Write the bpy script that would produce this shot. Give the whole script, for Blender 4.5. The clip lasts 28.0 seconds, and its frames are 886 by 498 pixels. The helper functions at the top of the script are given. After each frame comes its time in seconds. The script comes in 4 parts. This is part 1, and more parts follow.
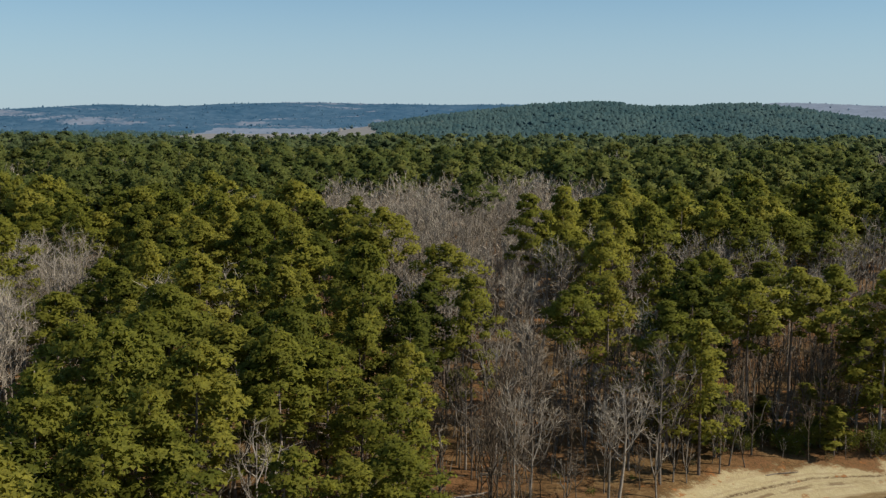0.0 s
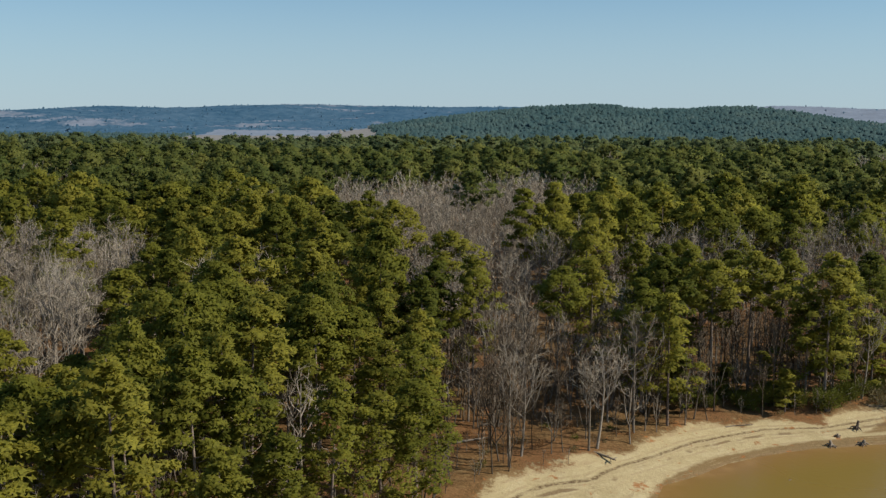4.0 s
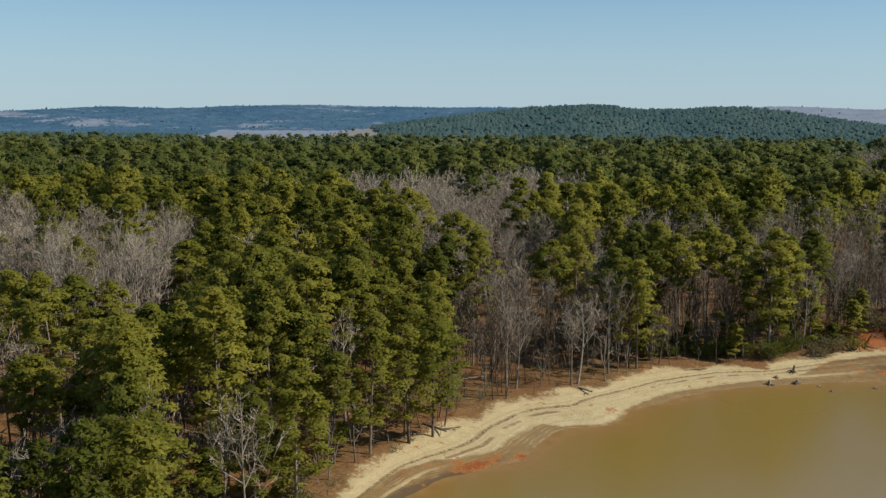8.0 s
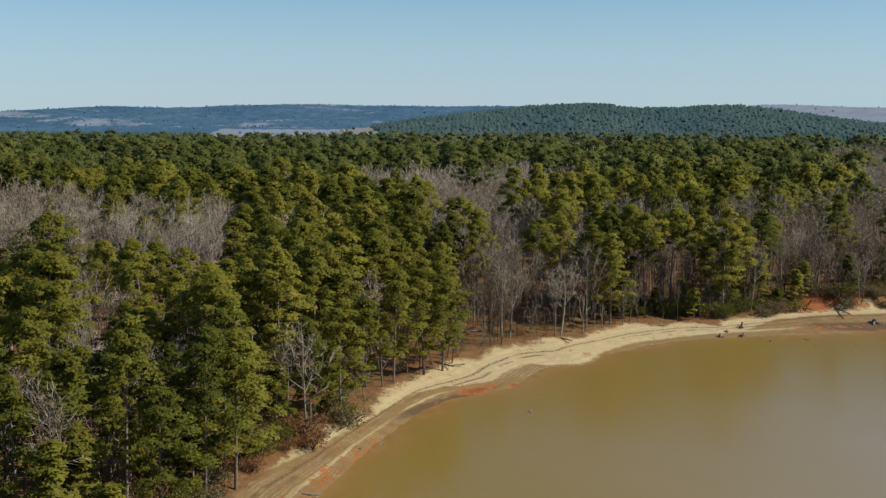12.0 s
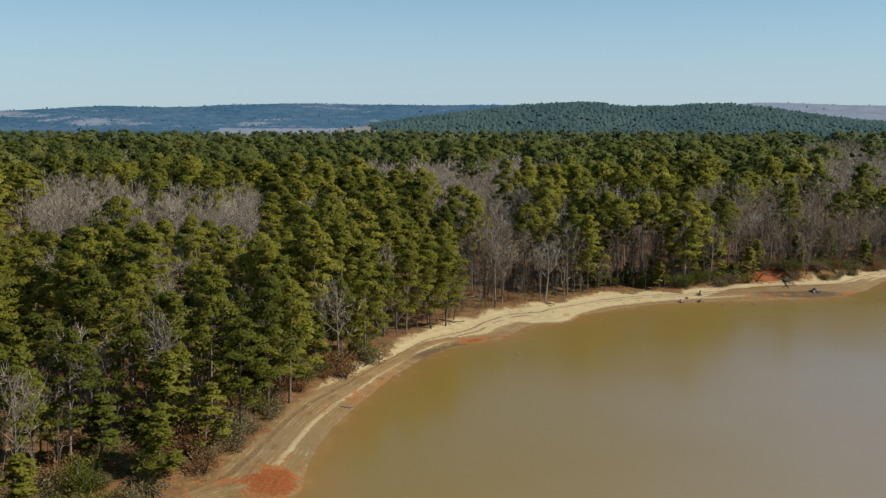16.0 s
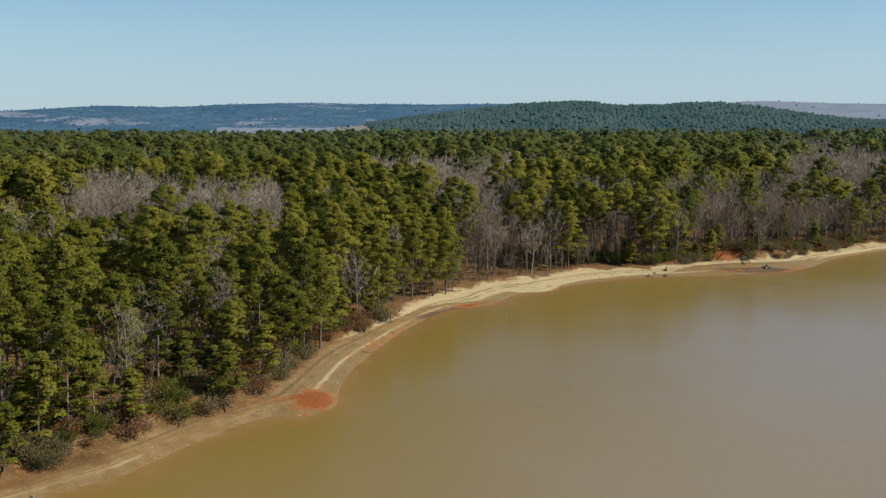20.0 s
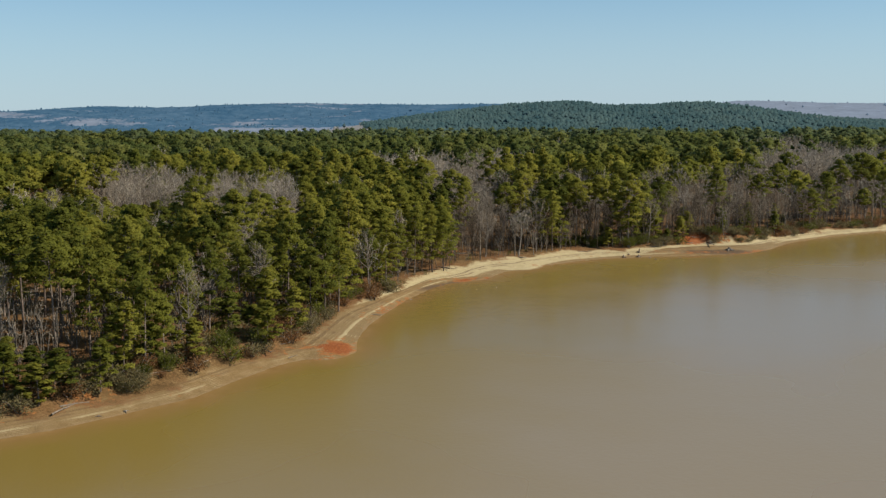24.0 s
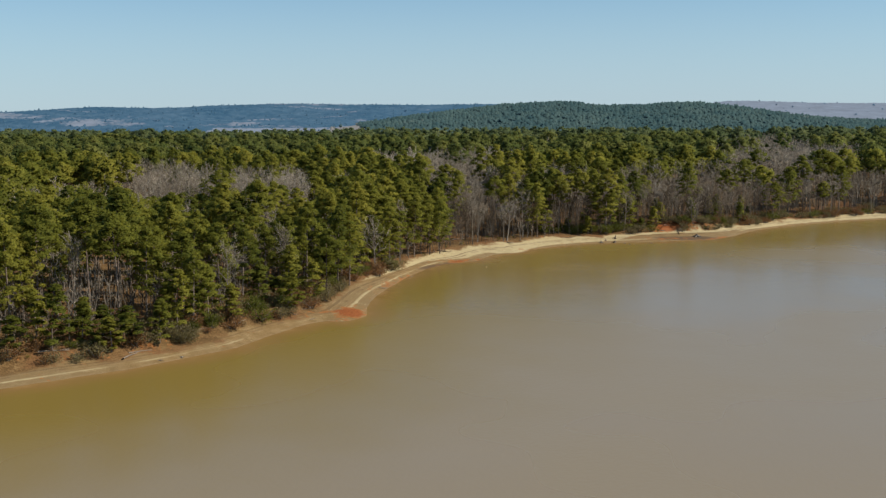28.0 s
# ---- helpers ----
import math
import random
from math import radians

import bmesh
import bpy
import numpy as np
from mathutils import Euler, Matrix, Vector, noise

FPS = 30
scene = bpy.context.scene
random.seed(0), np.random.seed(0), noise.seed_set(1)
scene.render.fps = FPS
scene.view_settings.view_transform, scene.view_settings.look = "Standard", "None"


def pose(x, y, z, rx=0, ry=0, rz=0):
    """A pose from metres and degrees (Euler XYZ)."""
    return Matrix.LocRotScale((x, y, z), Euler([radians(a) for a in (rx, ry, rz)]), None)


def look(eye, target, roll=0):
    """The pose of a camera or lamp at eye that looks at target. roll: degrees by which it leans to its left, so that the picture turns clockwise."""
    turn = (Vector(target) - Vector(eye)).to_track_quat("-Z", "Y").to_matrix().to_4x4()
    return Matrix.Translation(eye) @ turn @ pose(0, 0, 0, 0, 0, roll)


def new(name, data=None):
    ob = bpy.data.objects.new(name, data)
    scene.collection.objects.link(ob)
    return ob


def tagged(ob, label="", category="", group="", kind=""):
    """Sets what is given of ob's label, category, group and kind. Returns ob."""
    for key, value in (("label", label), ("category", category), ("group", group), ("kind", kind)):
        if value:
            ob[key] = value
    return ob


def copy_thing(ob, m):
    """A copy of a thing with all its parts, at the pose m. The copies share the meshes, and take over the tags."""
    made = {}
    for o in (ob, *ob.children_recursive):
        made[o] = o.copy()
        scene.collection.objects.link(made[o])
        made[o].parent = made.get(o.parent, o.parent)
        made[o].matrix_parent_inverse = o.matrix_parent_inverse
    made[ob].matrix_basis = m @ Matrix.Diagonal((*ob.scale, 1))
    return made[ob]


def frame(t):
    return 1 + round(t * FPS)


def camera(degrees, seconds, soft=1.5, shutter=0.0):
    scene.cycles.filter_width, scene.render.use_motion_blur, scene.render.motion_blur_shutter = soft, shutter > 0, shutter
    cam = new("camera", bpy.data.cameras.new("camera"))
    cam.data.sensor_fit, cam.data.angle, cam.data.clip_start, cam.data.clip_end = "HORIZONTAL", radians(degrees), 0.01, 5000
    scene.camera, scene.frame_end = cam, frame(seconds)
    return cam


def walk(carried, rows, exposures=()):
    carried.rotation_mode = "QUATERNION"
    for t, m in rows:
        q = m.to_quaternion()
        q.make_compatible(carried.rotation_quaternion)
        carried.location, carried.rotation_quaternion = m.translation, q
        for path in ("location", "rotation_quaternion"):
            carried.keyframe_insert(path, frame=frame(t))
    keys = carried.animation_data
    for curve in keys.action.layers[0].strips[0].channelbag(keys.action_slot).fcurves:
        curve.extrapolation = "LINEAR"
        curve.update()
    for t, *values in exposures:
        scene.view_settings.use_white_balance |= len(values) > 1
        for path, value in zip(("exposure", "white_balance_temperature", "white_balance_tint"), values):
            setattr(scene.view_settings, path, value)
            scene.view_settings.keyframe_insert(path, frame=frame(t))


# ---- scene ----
cam = camera(46.0, 28.0, soft=1.35)
ROWS = [  # seconds, x, y, z, pitch, roll, yaw
    (0, -0.00, 0.03, 41.27, -7.834, -0.229, 0.331), (1, -0.21, -4.24, 41.39, -7.801, -0.266, 0.301),
    (2, -0.43, -8.76, 41.50, -7.769, -0.302, 0.275), (3, -0.68, -13.80, 41.57, -7.741, -0.334, 0.252),
    (4, -0.98, -19.61, 41.60, -7.718, -0.361, 0.236), (5, -1.32, -26.21, 41.58, -7.702, -0.381, 0.227),
    (6, -1.68, -33.41, 41.55, -7.692, -0.389, 0.222), (7, -2.03, -41.00, 41.52, -7.689, -0.381, 0.219),
    (8, -2.36, -48.80, 41.52, -7.691, -0.357, 0.215), (9, -2.67, -56.77, 41.54, -7.700, -0.321, 0.206),
    (10, -2.97, -64.88, 41.57, -7.713, -0.281, 0.187), (11, -3.28, -73.11, 41.63, -7.731, -0.245, 0.156),
    (12, -3.61, -81.43, 41.69, -7.752, -0.213, 0.111), (13, -3.94, -89.84, 41.76, -7.773, -0.184, 0.058),
    (14, -4.25, -98.30, 41.84, -7.792, -0.152, 0.000), (15, -4.55, -106.79, 41.94, -7.806, -0.116, -0.059),
    (16, -4.84, -115.31, 42.04, -7.817, -0.077, -0.121), (17, -5.12, -123.85, 42.14, -7.828, -0.038, -0.186),
    (18, -5.40, -132.39, 42.25, -7.841, -0.001, -0.259), (19, -5.70, -140.91, 42.34, -7.854, 0.032, -0.338),
    (20, -6.00, -149.37, 42.42, -7.867, 0.062, -0.421), (21, -6.31, -157.73, 42.48, -7.875, 0.089, -0.506),
    (22, -6.64, -165.97, 42.51, -7.877, 0.114, -0.592), (23, -6.96, -174.14, 42.53, -7.875, 0.137, -0.676),
    (24, -7.26, -182.34, 42.56, -7.870, 0.158, -0.758), (25, -7.52, -190.63, 42.62, -7.866, 0.175, -0.835),
    (26, -7.73, -199.03, 42.70, -7.863, 0.189, -0.907), (27, -7.92, -207.51, 42.81, -7.860, 0.202, -0.976),
    (28, -8.09, -216.03, 42.92, -7.858, 0.213, -1.044)]
walk(cam, [(t, pose(x, y, z, 90 + p, r, w)) for t, x, y, z, p, r, w in ROWS], exposures=[(0, -0.03), (6, 0.0), (15, 0.07), (28, 0.10)])

# ---- sky and sun ----
SUN_AZ, SUN_EL = radians(97), radians(39)
world = bpy.data.worlds.new("sky")
scene.world = world
world.use_nodes = True
wn = world.node_tree.nodes
sky = wn.new("ShaderNodeTexSky")
sky.sky_type, sky.sun_disc = "NISHITA", False
sky.sun_elevation, sky.sun_rotation = SUN_EL, SUN_AZ
sky.air_density, sky.dust_density, sky.ozone_density, sky.altitude = 1.0, 0.1, 3.5, 600
tint = wn.new("ShaderNodeMix")  # a cool, clear winter sky
tint.data_type, tint.blend_type = "RGBA", "MULTIPLY"
tint.inputs[0].default_value = 1.0
tint.inputs[7].default_value = (0.84, 1.20, 1.32, 1)
world.node_tree.links.new(sky.outputs[0], tint.inputs[6])
coord = wn.new("ShaderNodeTexCoord")
stretch = wn.new("ShaderNodeMapping")
stretch.inputs["Scale"].default_value = (2.0, 2.0, 26.0)
veil = wn.new("ShaderNodeTexNoise")
veil.inputs["Scale"].default_value, veil.inputs["Detail"].default_value = 1.6, 5.0
thin = wn.new("ShaderNodeMapRange")
thin.inputs["From Min"].default_value, thin.inputs["From Max"].default_value = 0.5, 0.85
thin.inputs["To Max"].default_value = 0.35
low = wn.new("ShaderNodeSeparateXYZ")
haze = wn.new("ShaderNodeMapRange")
haze.interpolation_type = "SMOOTHSTEP"
haze.inputs["From Min"].default_value, haze.inputs["From Max"].default_value = 0.0, 0.17
haze.inputs["To Min"].default_value, haze.inputs["To Max"].default_value = 0.70, 0.12
both = wn.new("ShaderNodeMath")
both.operation = "MAXIMUM"
cloud = wn.new("ShaderNodeMix")  # thin high streaks of cloud
cloud.data_type = "RGBA"
cloud.inputs[7].default_value = (6.0, 7.6, 9.4, 1)
for a, b in ((coord.outputs["Generated"], stretch.inputs[0]), (stretch.outputs[0], veil.inputs["Vector"]), (veil.outputs["Fac"], thin.inputs["Value"]),
             (thin.outputs[0], both.inputs[0]),
             (coord.outputs["Generated"], low.inputs[0]), (low.outputs["Z"], haze.inputs["Value"]), (haze.outputs[0], both.inputs[1]), (both.outputs[0], cloud.inputs[0]), (tint.outputs[2], cloud.inputs[6]), (cloud.outputs[2], wn["Background"].inputs[0])):
    world.node_tree.links.new(a, b)
wn["Background"].inputs[1].default_value = 0.0715
sun_data = bpy.data.lights.new("sun", "SUN")
sun_data.energy, sun_data.angle, sun_data.color = 4.85, radians(0.53), (1.0, 0.93, 0.82)
sun = new("sun", sun_data)
to_sun = Vector((math.sin(SUN_AZ) * math.cos(SUN_EL), math.cos(SUN_AZ) * math.cos(SUN_EL), math.sin(SUN_EL)))
sun.matrix_world = look(to_sun * 300, (0, 0, 0))


# ---- materials ----
class Graph:
    """A node material with short helpers."""

    def __init__(self, name, rough=0.8, spec=0.3):
        self.mat = bpy.data.materials.new(name)
        self.mat.use_nodes = True
        self.tree = self.mat.node_tree
        self.bsdf = self.tree.nodes["Principled BSDF"]
        self.bsdf.inputs["Roughness"].default_value = rough
        self.bsdf.inputs["Specular IOR Level"].default_value = spec

    def node(self, kind, **values):
        n = self.tree.nodes.new(kind)
        for k, v in values.items():
            n.inputs[k.replace("_", " ")].default_value = v
        return n

    def link(self, a, b):
        self.tree.links.new(a, b)

    def noise(self, scale, detail=4.0, rough=0.55, where=None):
        n = self.node("ShaderNodeTexNoise", Scale=scale, Detail=detail, Roughness=rough)
        if where is None:
            where = self.position()
        self.link(where, n.inputs["Vector"])
        return n.outputs["Fac"]

    def position(self):
        return self.node("ShaderNodeNewGeometry").outputs["Position"]

    def island(self):
        return self.node("ShaderNodeNewGeometry").outputs["Random Per Island"]

    def chance(self):
        return self.node("ShaderNodeObjectInfo").outputs["Random"]

    def attr(self, name):
        n = self.tree.nodes.new("ShaderNodeAttribute")
        n.attribute_name = name
        return n.outputs["Fac"]

    def math(self, op, a, b=0.0, clamp=False):
        n = self.tree.nodes.new("ShaderNodeMath")
        n.operation, n.use_clamp = op, clamp
        for i, v in enumerate((a, b)):
            if isinstance(v, (int, float)):
                n.inputs[i].default_value = v
            else:
                self.link(v, n.inputs[i])
        return n.outputs[0]

    def step(self, v, lo, hi):
        n = self.tree.nodes.new("ShaderNodeMapRange")
        n.interpolation_type = "SMOOTHSTEP"
        self.link(v, n.inputs["Value"])
        n.inputs["From Min"].default_value, n.inputs["From Max"].default_value = lo, hi
        return n.outputs["Result"]

    def mix(self, fac, a, b, blend="MIX"):
        n = self.tree.nodes.new("ShaderNodeMix")
        n.data_type, n.blend_type = "RGBA", blend
        for socket, v in ((n.inputs["Factor"], fac), (n.inputs["A"], a), (n.inputs["B"], b)):
            if isinstance(v, tuple):
                pick = [s for s in n.inputs if s.name == socket.name and s.type == "RGBA"][0]
                pick.default_value = (*v, 1)
            elif isinstance(v, (int, float)):
                n.inputs[0].default_value = v
            elif socket.name == "Factor":
                self.link(v, n.inputs[0])
            else:
                pick = [s for s in n.inputs if s.name == socket.name and s.type == "RGBA"][0]
                self.link(v, pick)
        return [s for s in n.outputs if s.type == "RGBA"][0]

    def ramp(self, v, stops):
        n = self.tree.nodes.new("ShaderNodeValToRGB")
        els = n.color_ramp.elements
        while len(els) < len(stops):
            els.new(0.5)
        for e, (p, c) in zip(els, stops):
            e.position, e.color = p, (*c, 1)
        self.link(v, n.inputs[0])
        return n.outputs[0]

    def color(self, c):
        self.link(c, self.bsdf.inputs["Base Color"])

    def bump(self, v, strength, distance):
        n = self.node("ShaderNodeBump", Strength=strength, Distance=distance)
        self.link(v, n.inputs["Height"])
        self.link(n.outputs[0], self.bsdf.inputs["Normal"])


def leaf_material(name, dark, mid, light, through_light=0.26, grain=0.0):
    g = Graph(name, 0.7, 0.12)
    tree_tone = g.math("ADD", g.math("MULTIPLY", g.noise(0.05, 3), 0.55), g.math("MULTIPLY", g.math("FRACT", g.math("ADD", g.chance(), g.attr("tone"))), 0.55))
    v = g.math("ADD", g.math("MULTIPLY", g.island(), 0.16), g.math("MULTIPLY", tree_tone, 0.98))
    c = g.ramp(v, [(0.25, dark), (0.6, mid), (0.95, light)])
    if grain:  # fine colour grain: darker twigs, plus lit sprays and dark gaps painted in
        c = g.mix(1.0, c, g.ramp(g.noise(grain, 3, 0.65), [(0.36, (0.66, 0.66, 0.70)), (0.50, (1.0, 1.0, 1.0)), (0.64, (1.30, 1.26, 1.12))]), "MULTIPLY")
    g.color(c)
    t = g.tree.nodes.new("ShaderNodeBsdfTranslucent")
    g.link(c, t.inputs["Color"])
    m = g.node("ShaderNodeMixShader")
    m.inputs[0].default_value = through_light
    out = g.tree.nodes["Material Output"]
    g.link(g.bsdf.outputs[0], m.inputs[1])
    g.link(t.outputs[0], m.inputs[2])
    g.link(m.outputs[0], out.inputs["Surface"])
    return g.mat


def bark_material(name, dark, light, scale=3.0):
    g = Graph(name, 0.95, 0.05)
    v = g.math("ADD", g.math("MULTIPLY", g.noise(scale, 5), 0.7), g.math("MULTIPLY", g.chance(), 0.35))
    g.color(g.ramp(v, [(0.25, dark), (0.8, light)]))
    g.bump(g.noise(scale * 6, 3), 0.5, 0.05)
    return g.mat


def twig_material(name, dark, mid, light):
    g = Graph(name, 0.9, 0.15)
    v = g.math("ADD", g.math("MULTIPLY", g.noise(0.09, 3), 0.75), g.math("MULTIPLY", g.island(), 0.45))
    v = g.math("ADD", v, g.math("MULTIPLY", g.math("SUBTRACT", g.chance(), 0.5), 0.3))
    g.color(g.ramp(v, [(0.3, dark), (0.55, mid), (0.85, light)]))
    return g.mat


PINE = leaf_material("pine_needles", (0.098, 0.116, 0.020), (0.212, 0.216, 0.034), (0.330, 0.304, 0.052), 0.60, grain=2.6)
# same pine with bluish haze put into its colours, for stands farther off
PINE_HAZE = leaf_material("haze_tinted_pine_needles", (0.096, 0.128, 0.034), (0.158, 0.180, 0.046), (0.226, 0.230, 0.060), 0.58, grain=1.5)
PINE_FAR_HAZE = leaf_material("far_haze_pine_needles", (0.104, 0.146, 0.062), (0.146, 0.180, 0.074), (0.192, 0.216, 0.086), 0.58, grain=1.0)
CEDAR = leaf_material("evergreen_leaves", (0.066, 0.074, 0.010), (0.112, 0.120, 0.018), (0.170, 0.168, 0.030))
BUSH = leaf_material("grey_shrub_leaves", (0.090, 0.076, 0.030), (0.160, 0.132, 0.056), (0.245, 0.200, 0.092))
RUST = leaf_material("rusty_dead_leaves", (0.110, 0.050, 0.020), (0.190, 0.090, 0.035), (0.280, 0.170, 0.070))
PINE_BARK = bark_material("pine_bark", (0.080, 0.056, 0.042), (0.330, 0.265, 0.212))
GREY_BARK = bark_material("grey_bark", (0.095, 0.077, 0.058), (0.350, 0.302, 0.240))
BROWN_BARK = bark_material("brown_sapling_bark", (0.050, 0.036, 0.024), (0.185, 0.145, 0.100))
PALE_BARK = bark_material("pale_bark", (0.330, 0.300, 0.270), (0.620, 0.590, 0.540))
TWIG = twig_material("bare_twigs", (0.130, 0.098, 0.066), (0.310, 0.254, 0.178), (0.510, 0.442, 0.336))
TWIG_DARK = twig_material("brown_sapling_twigs", (0.070, 0.048, 0.030), (0.155, 0.112, 0.072), (0.280, 0.216, 0.145))
DEAD = bark_material("weathered_driftwood", (0.090, 0.066, 0.048), (0.340, 0.280, 0.210), 2.0)


def ground_material():
    g = Graph("ground", 0.92, 0.15)
    b, inland, red, wood = g.attr("beach"), g.attr("inland"), g.attr("clay"), g.attr("cover")
    fine, mid, big = g.noise(2.6, 7, 0.72), g.noise(0.45, 6, 0.65), g.noise(0.06, 4)
    litter = g.ramp(g.math("ADD", g.math("MULTIPLY", fine, 0.75), g.math("MULTIPLY", g.math("SUBTRACT", mid, 0.2), 0.5)),
                    [(0.3, (0.044, 0.025, 0.009)), (0.52, (0.145, 0.082, 0.030)), (0.75, (0.310, 0.200, 0.088))])
    rusty = g.mix(g.math("MULTIPLY", g.step(big, 0.42, 0.60), g.step(fine, 0.35, 0.6)), litter, (0.205, 0.096, 0.038))
    sand = g.ramp(g.math("ADD", g.math("MULTIPLY", fine, 0.5), g.math("MULTIPLY", mid, 0.5)),
                  [(0.25, (0.310, 0.232, 0.112)), (0.5, (0.465, 0.370, 0.196)), (0.75, (0.580, 0.490, 0.300))])
    wet = g.ramp(g.math("ADD", g.math("MULTIPLY", fine, 0.4), g.math("MULTIPLY", mid, 0.6)),
                 [(0.3, (0.165, 0.098, 0.035)), (0.55, (0.250, 0.160, 0.065)), (0.8, (0.340, 0.228, 0.106))])
    wet = g.mix(g.step(g.noise(0.035, 3), 0.42, 0.62), wet, (0.226, 0.152, 0.068))
    # tide lines follow the beach profile
    wob = g.math("ADD", b, g.math("MULTIPLY", g.math("SUBTRACT", mid, 0.5), 0.10))
    dry = g.math("ADD", g.attr("dry"), g.math("MULTIPLY", g.math("SUBTRACT", mid, 0.5), 0.16))
    beach = g.mix(g.step(dry, -0.03, 0.05), wet, sand)
    bar = g.math("MULTIPLY", g.step(wob, 0.25, 0.28), g.math("SUBTRACT", 1.0, g.step(wob, 0.31, 0.37)))
    beach = g.mix(g.math("MULTIPLY", g.math("MULTIPLY", bar, g.step(g.noise(0.03, 2), 0.42, 0.54)), 0.8), beach, sand)
    lines = g.math("SINE", g.math("MULTIPLY", wob, 34.0))
    beach = g.mix(g.math("MULTIPLY", g.math("MULTIPLY", g.step(lines, 0.55, 0.95), g.step(mid, 0.4, 0.6)), 0.4), beach, (0.300, 0.200, 0.105))
    fringe = g.math("SINE", g.math("MULTIPLY", wob, 95.0))
    beach = g.mix(g.math("MULTIPLY", g.math("MULTIPLY", g.step(fringe, 0.5, 0.95), g.step(g.noise(0.25, 4), 0.45, 0.62)), 0.45), beach, sand)
    wrack = g.math("MULTIPLY", g.step(wob, 0.63, 0.66), g.math("SUBTRACT", 1.0, g.step(wob, 0.685, 0.73)))
    beach = g.mix(g.math("MULTIPLY", g.math("MULTIPLY", wrack, g.step(fine, 0.36, 0.60)), g.step(g.noise(0.16, 3), 0.30, 0.46)), beach, (0.120, 0.072, 0.036))
    band = g.math("MULTIPLY", g.step(wob, 0.47, 0.49), g.math("SUBTRACT", 1.0, g.step(wob, 0.53, 0.57)))
    beach = g.mix(g.math("MULTIPLY", g.math("MULTIPLY", band, 0.75), g.step(g.noise(0.22, 4), 0.42, 0.55)), beach, (0.170, 0.105, 0.052))
    beach = g.mix(g.step(g.math("ADD", g.attr("mud"), g.math("MULTIPLY", g.math("SUBTRACT", mid, 0.5), 0.9)), 0.32, 0.72), beach, (0.125, 0.080, 0.042))
    edge = g.math("ADD", g.math("ADD", g.math("ADD", inland, g.math("MULTIPLY", g.math("SUBTRACT", fine, 0.5), 5.0)), g.math("MULTIPLY", g.math("SUBTRACT", mid, 0.5), 6.0)), g.math("MULTIPLY", g.math("SUBTRACT", g.noise(0.11, 3), 0.51), 11.0))
    c = g.mix(g.step(edge, -0.8, 0.9), beach, rusty)
    raw = g.ramp(fine, [(0.3, (0.165, 0.044, 0.011)), (0.55, (0.290, 0.076, 0.018)), (0.8, (0.380, 0.140, 0.045))])
    clay = g.ramp(fine, [(0.3, (0.220, 0.082, 0.024)), (0.55, (0.350, 0.138, 0.040)), (0.8, (0.430, 0.215, 0.082))])
    clay = g.mix(g.step(g.math("ADD", red, g.math("MULTIPLY", g.math("SUBTRACT", mid, 0.5), 0.8)), 0.55, 0.95), clay, raw)
    c = g.mix(g.math("MULTIPLY", g.step(g.math("ADD", red, g.math("ADD", g.math("MULTIPLY", g.math("SUBTRACT", g.noise(0.3, 7, 0.7), 0.5), 3.0), g.math("MULTIPLY", g.math("SUBTRACT", g.noise(1.1, 3, 0.6), 0.5), 1.6))), 0.36, 0.66), 0.88), c, clay)
    # far ground: bluish haze of distance put into its base colour
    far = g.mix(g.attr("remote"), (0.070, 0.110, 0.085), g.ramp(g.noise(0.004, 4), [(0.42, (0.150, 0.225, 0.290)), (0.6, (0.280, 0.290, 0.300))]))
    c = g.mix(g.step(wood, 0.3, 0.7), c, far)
    g.color(c)
    g.bump(g.math("ADD", fine, g.math("MULTIPLY", mid, 1.5)), 0.6, 0.18)
    return g.mat


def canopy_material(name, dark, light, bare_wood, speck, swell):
    """Far woods with blue haze in their colours: mottled evergreen roof with leafless tracts."""
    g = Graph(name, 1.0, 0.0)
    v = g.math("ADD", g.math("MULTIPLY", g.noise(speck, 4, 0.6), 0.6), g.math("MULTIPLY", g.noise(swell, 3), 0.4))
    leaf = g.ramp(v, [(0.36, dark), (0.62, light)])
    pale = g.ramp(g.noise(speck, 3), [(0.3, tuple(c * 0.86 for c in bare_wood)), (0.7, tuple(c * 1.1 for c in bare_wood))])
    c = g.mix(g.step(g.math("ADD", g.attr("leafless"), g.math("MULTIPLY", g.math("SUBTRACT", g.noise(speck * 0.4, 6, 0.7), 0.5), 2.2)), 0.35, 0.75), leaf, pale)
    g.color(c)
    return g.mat


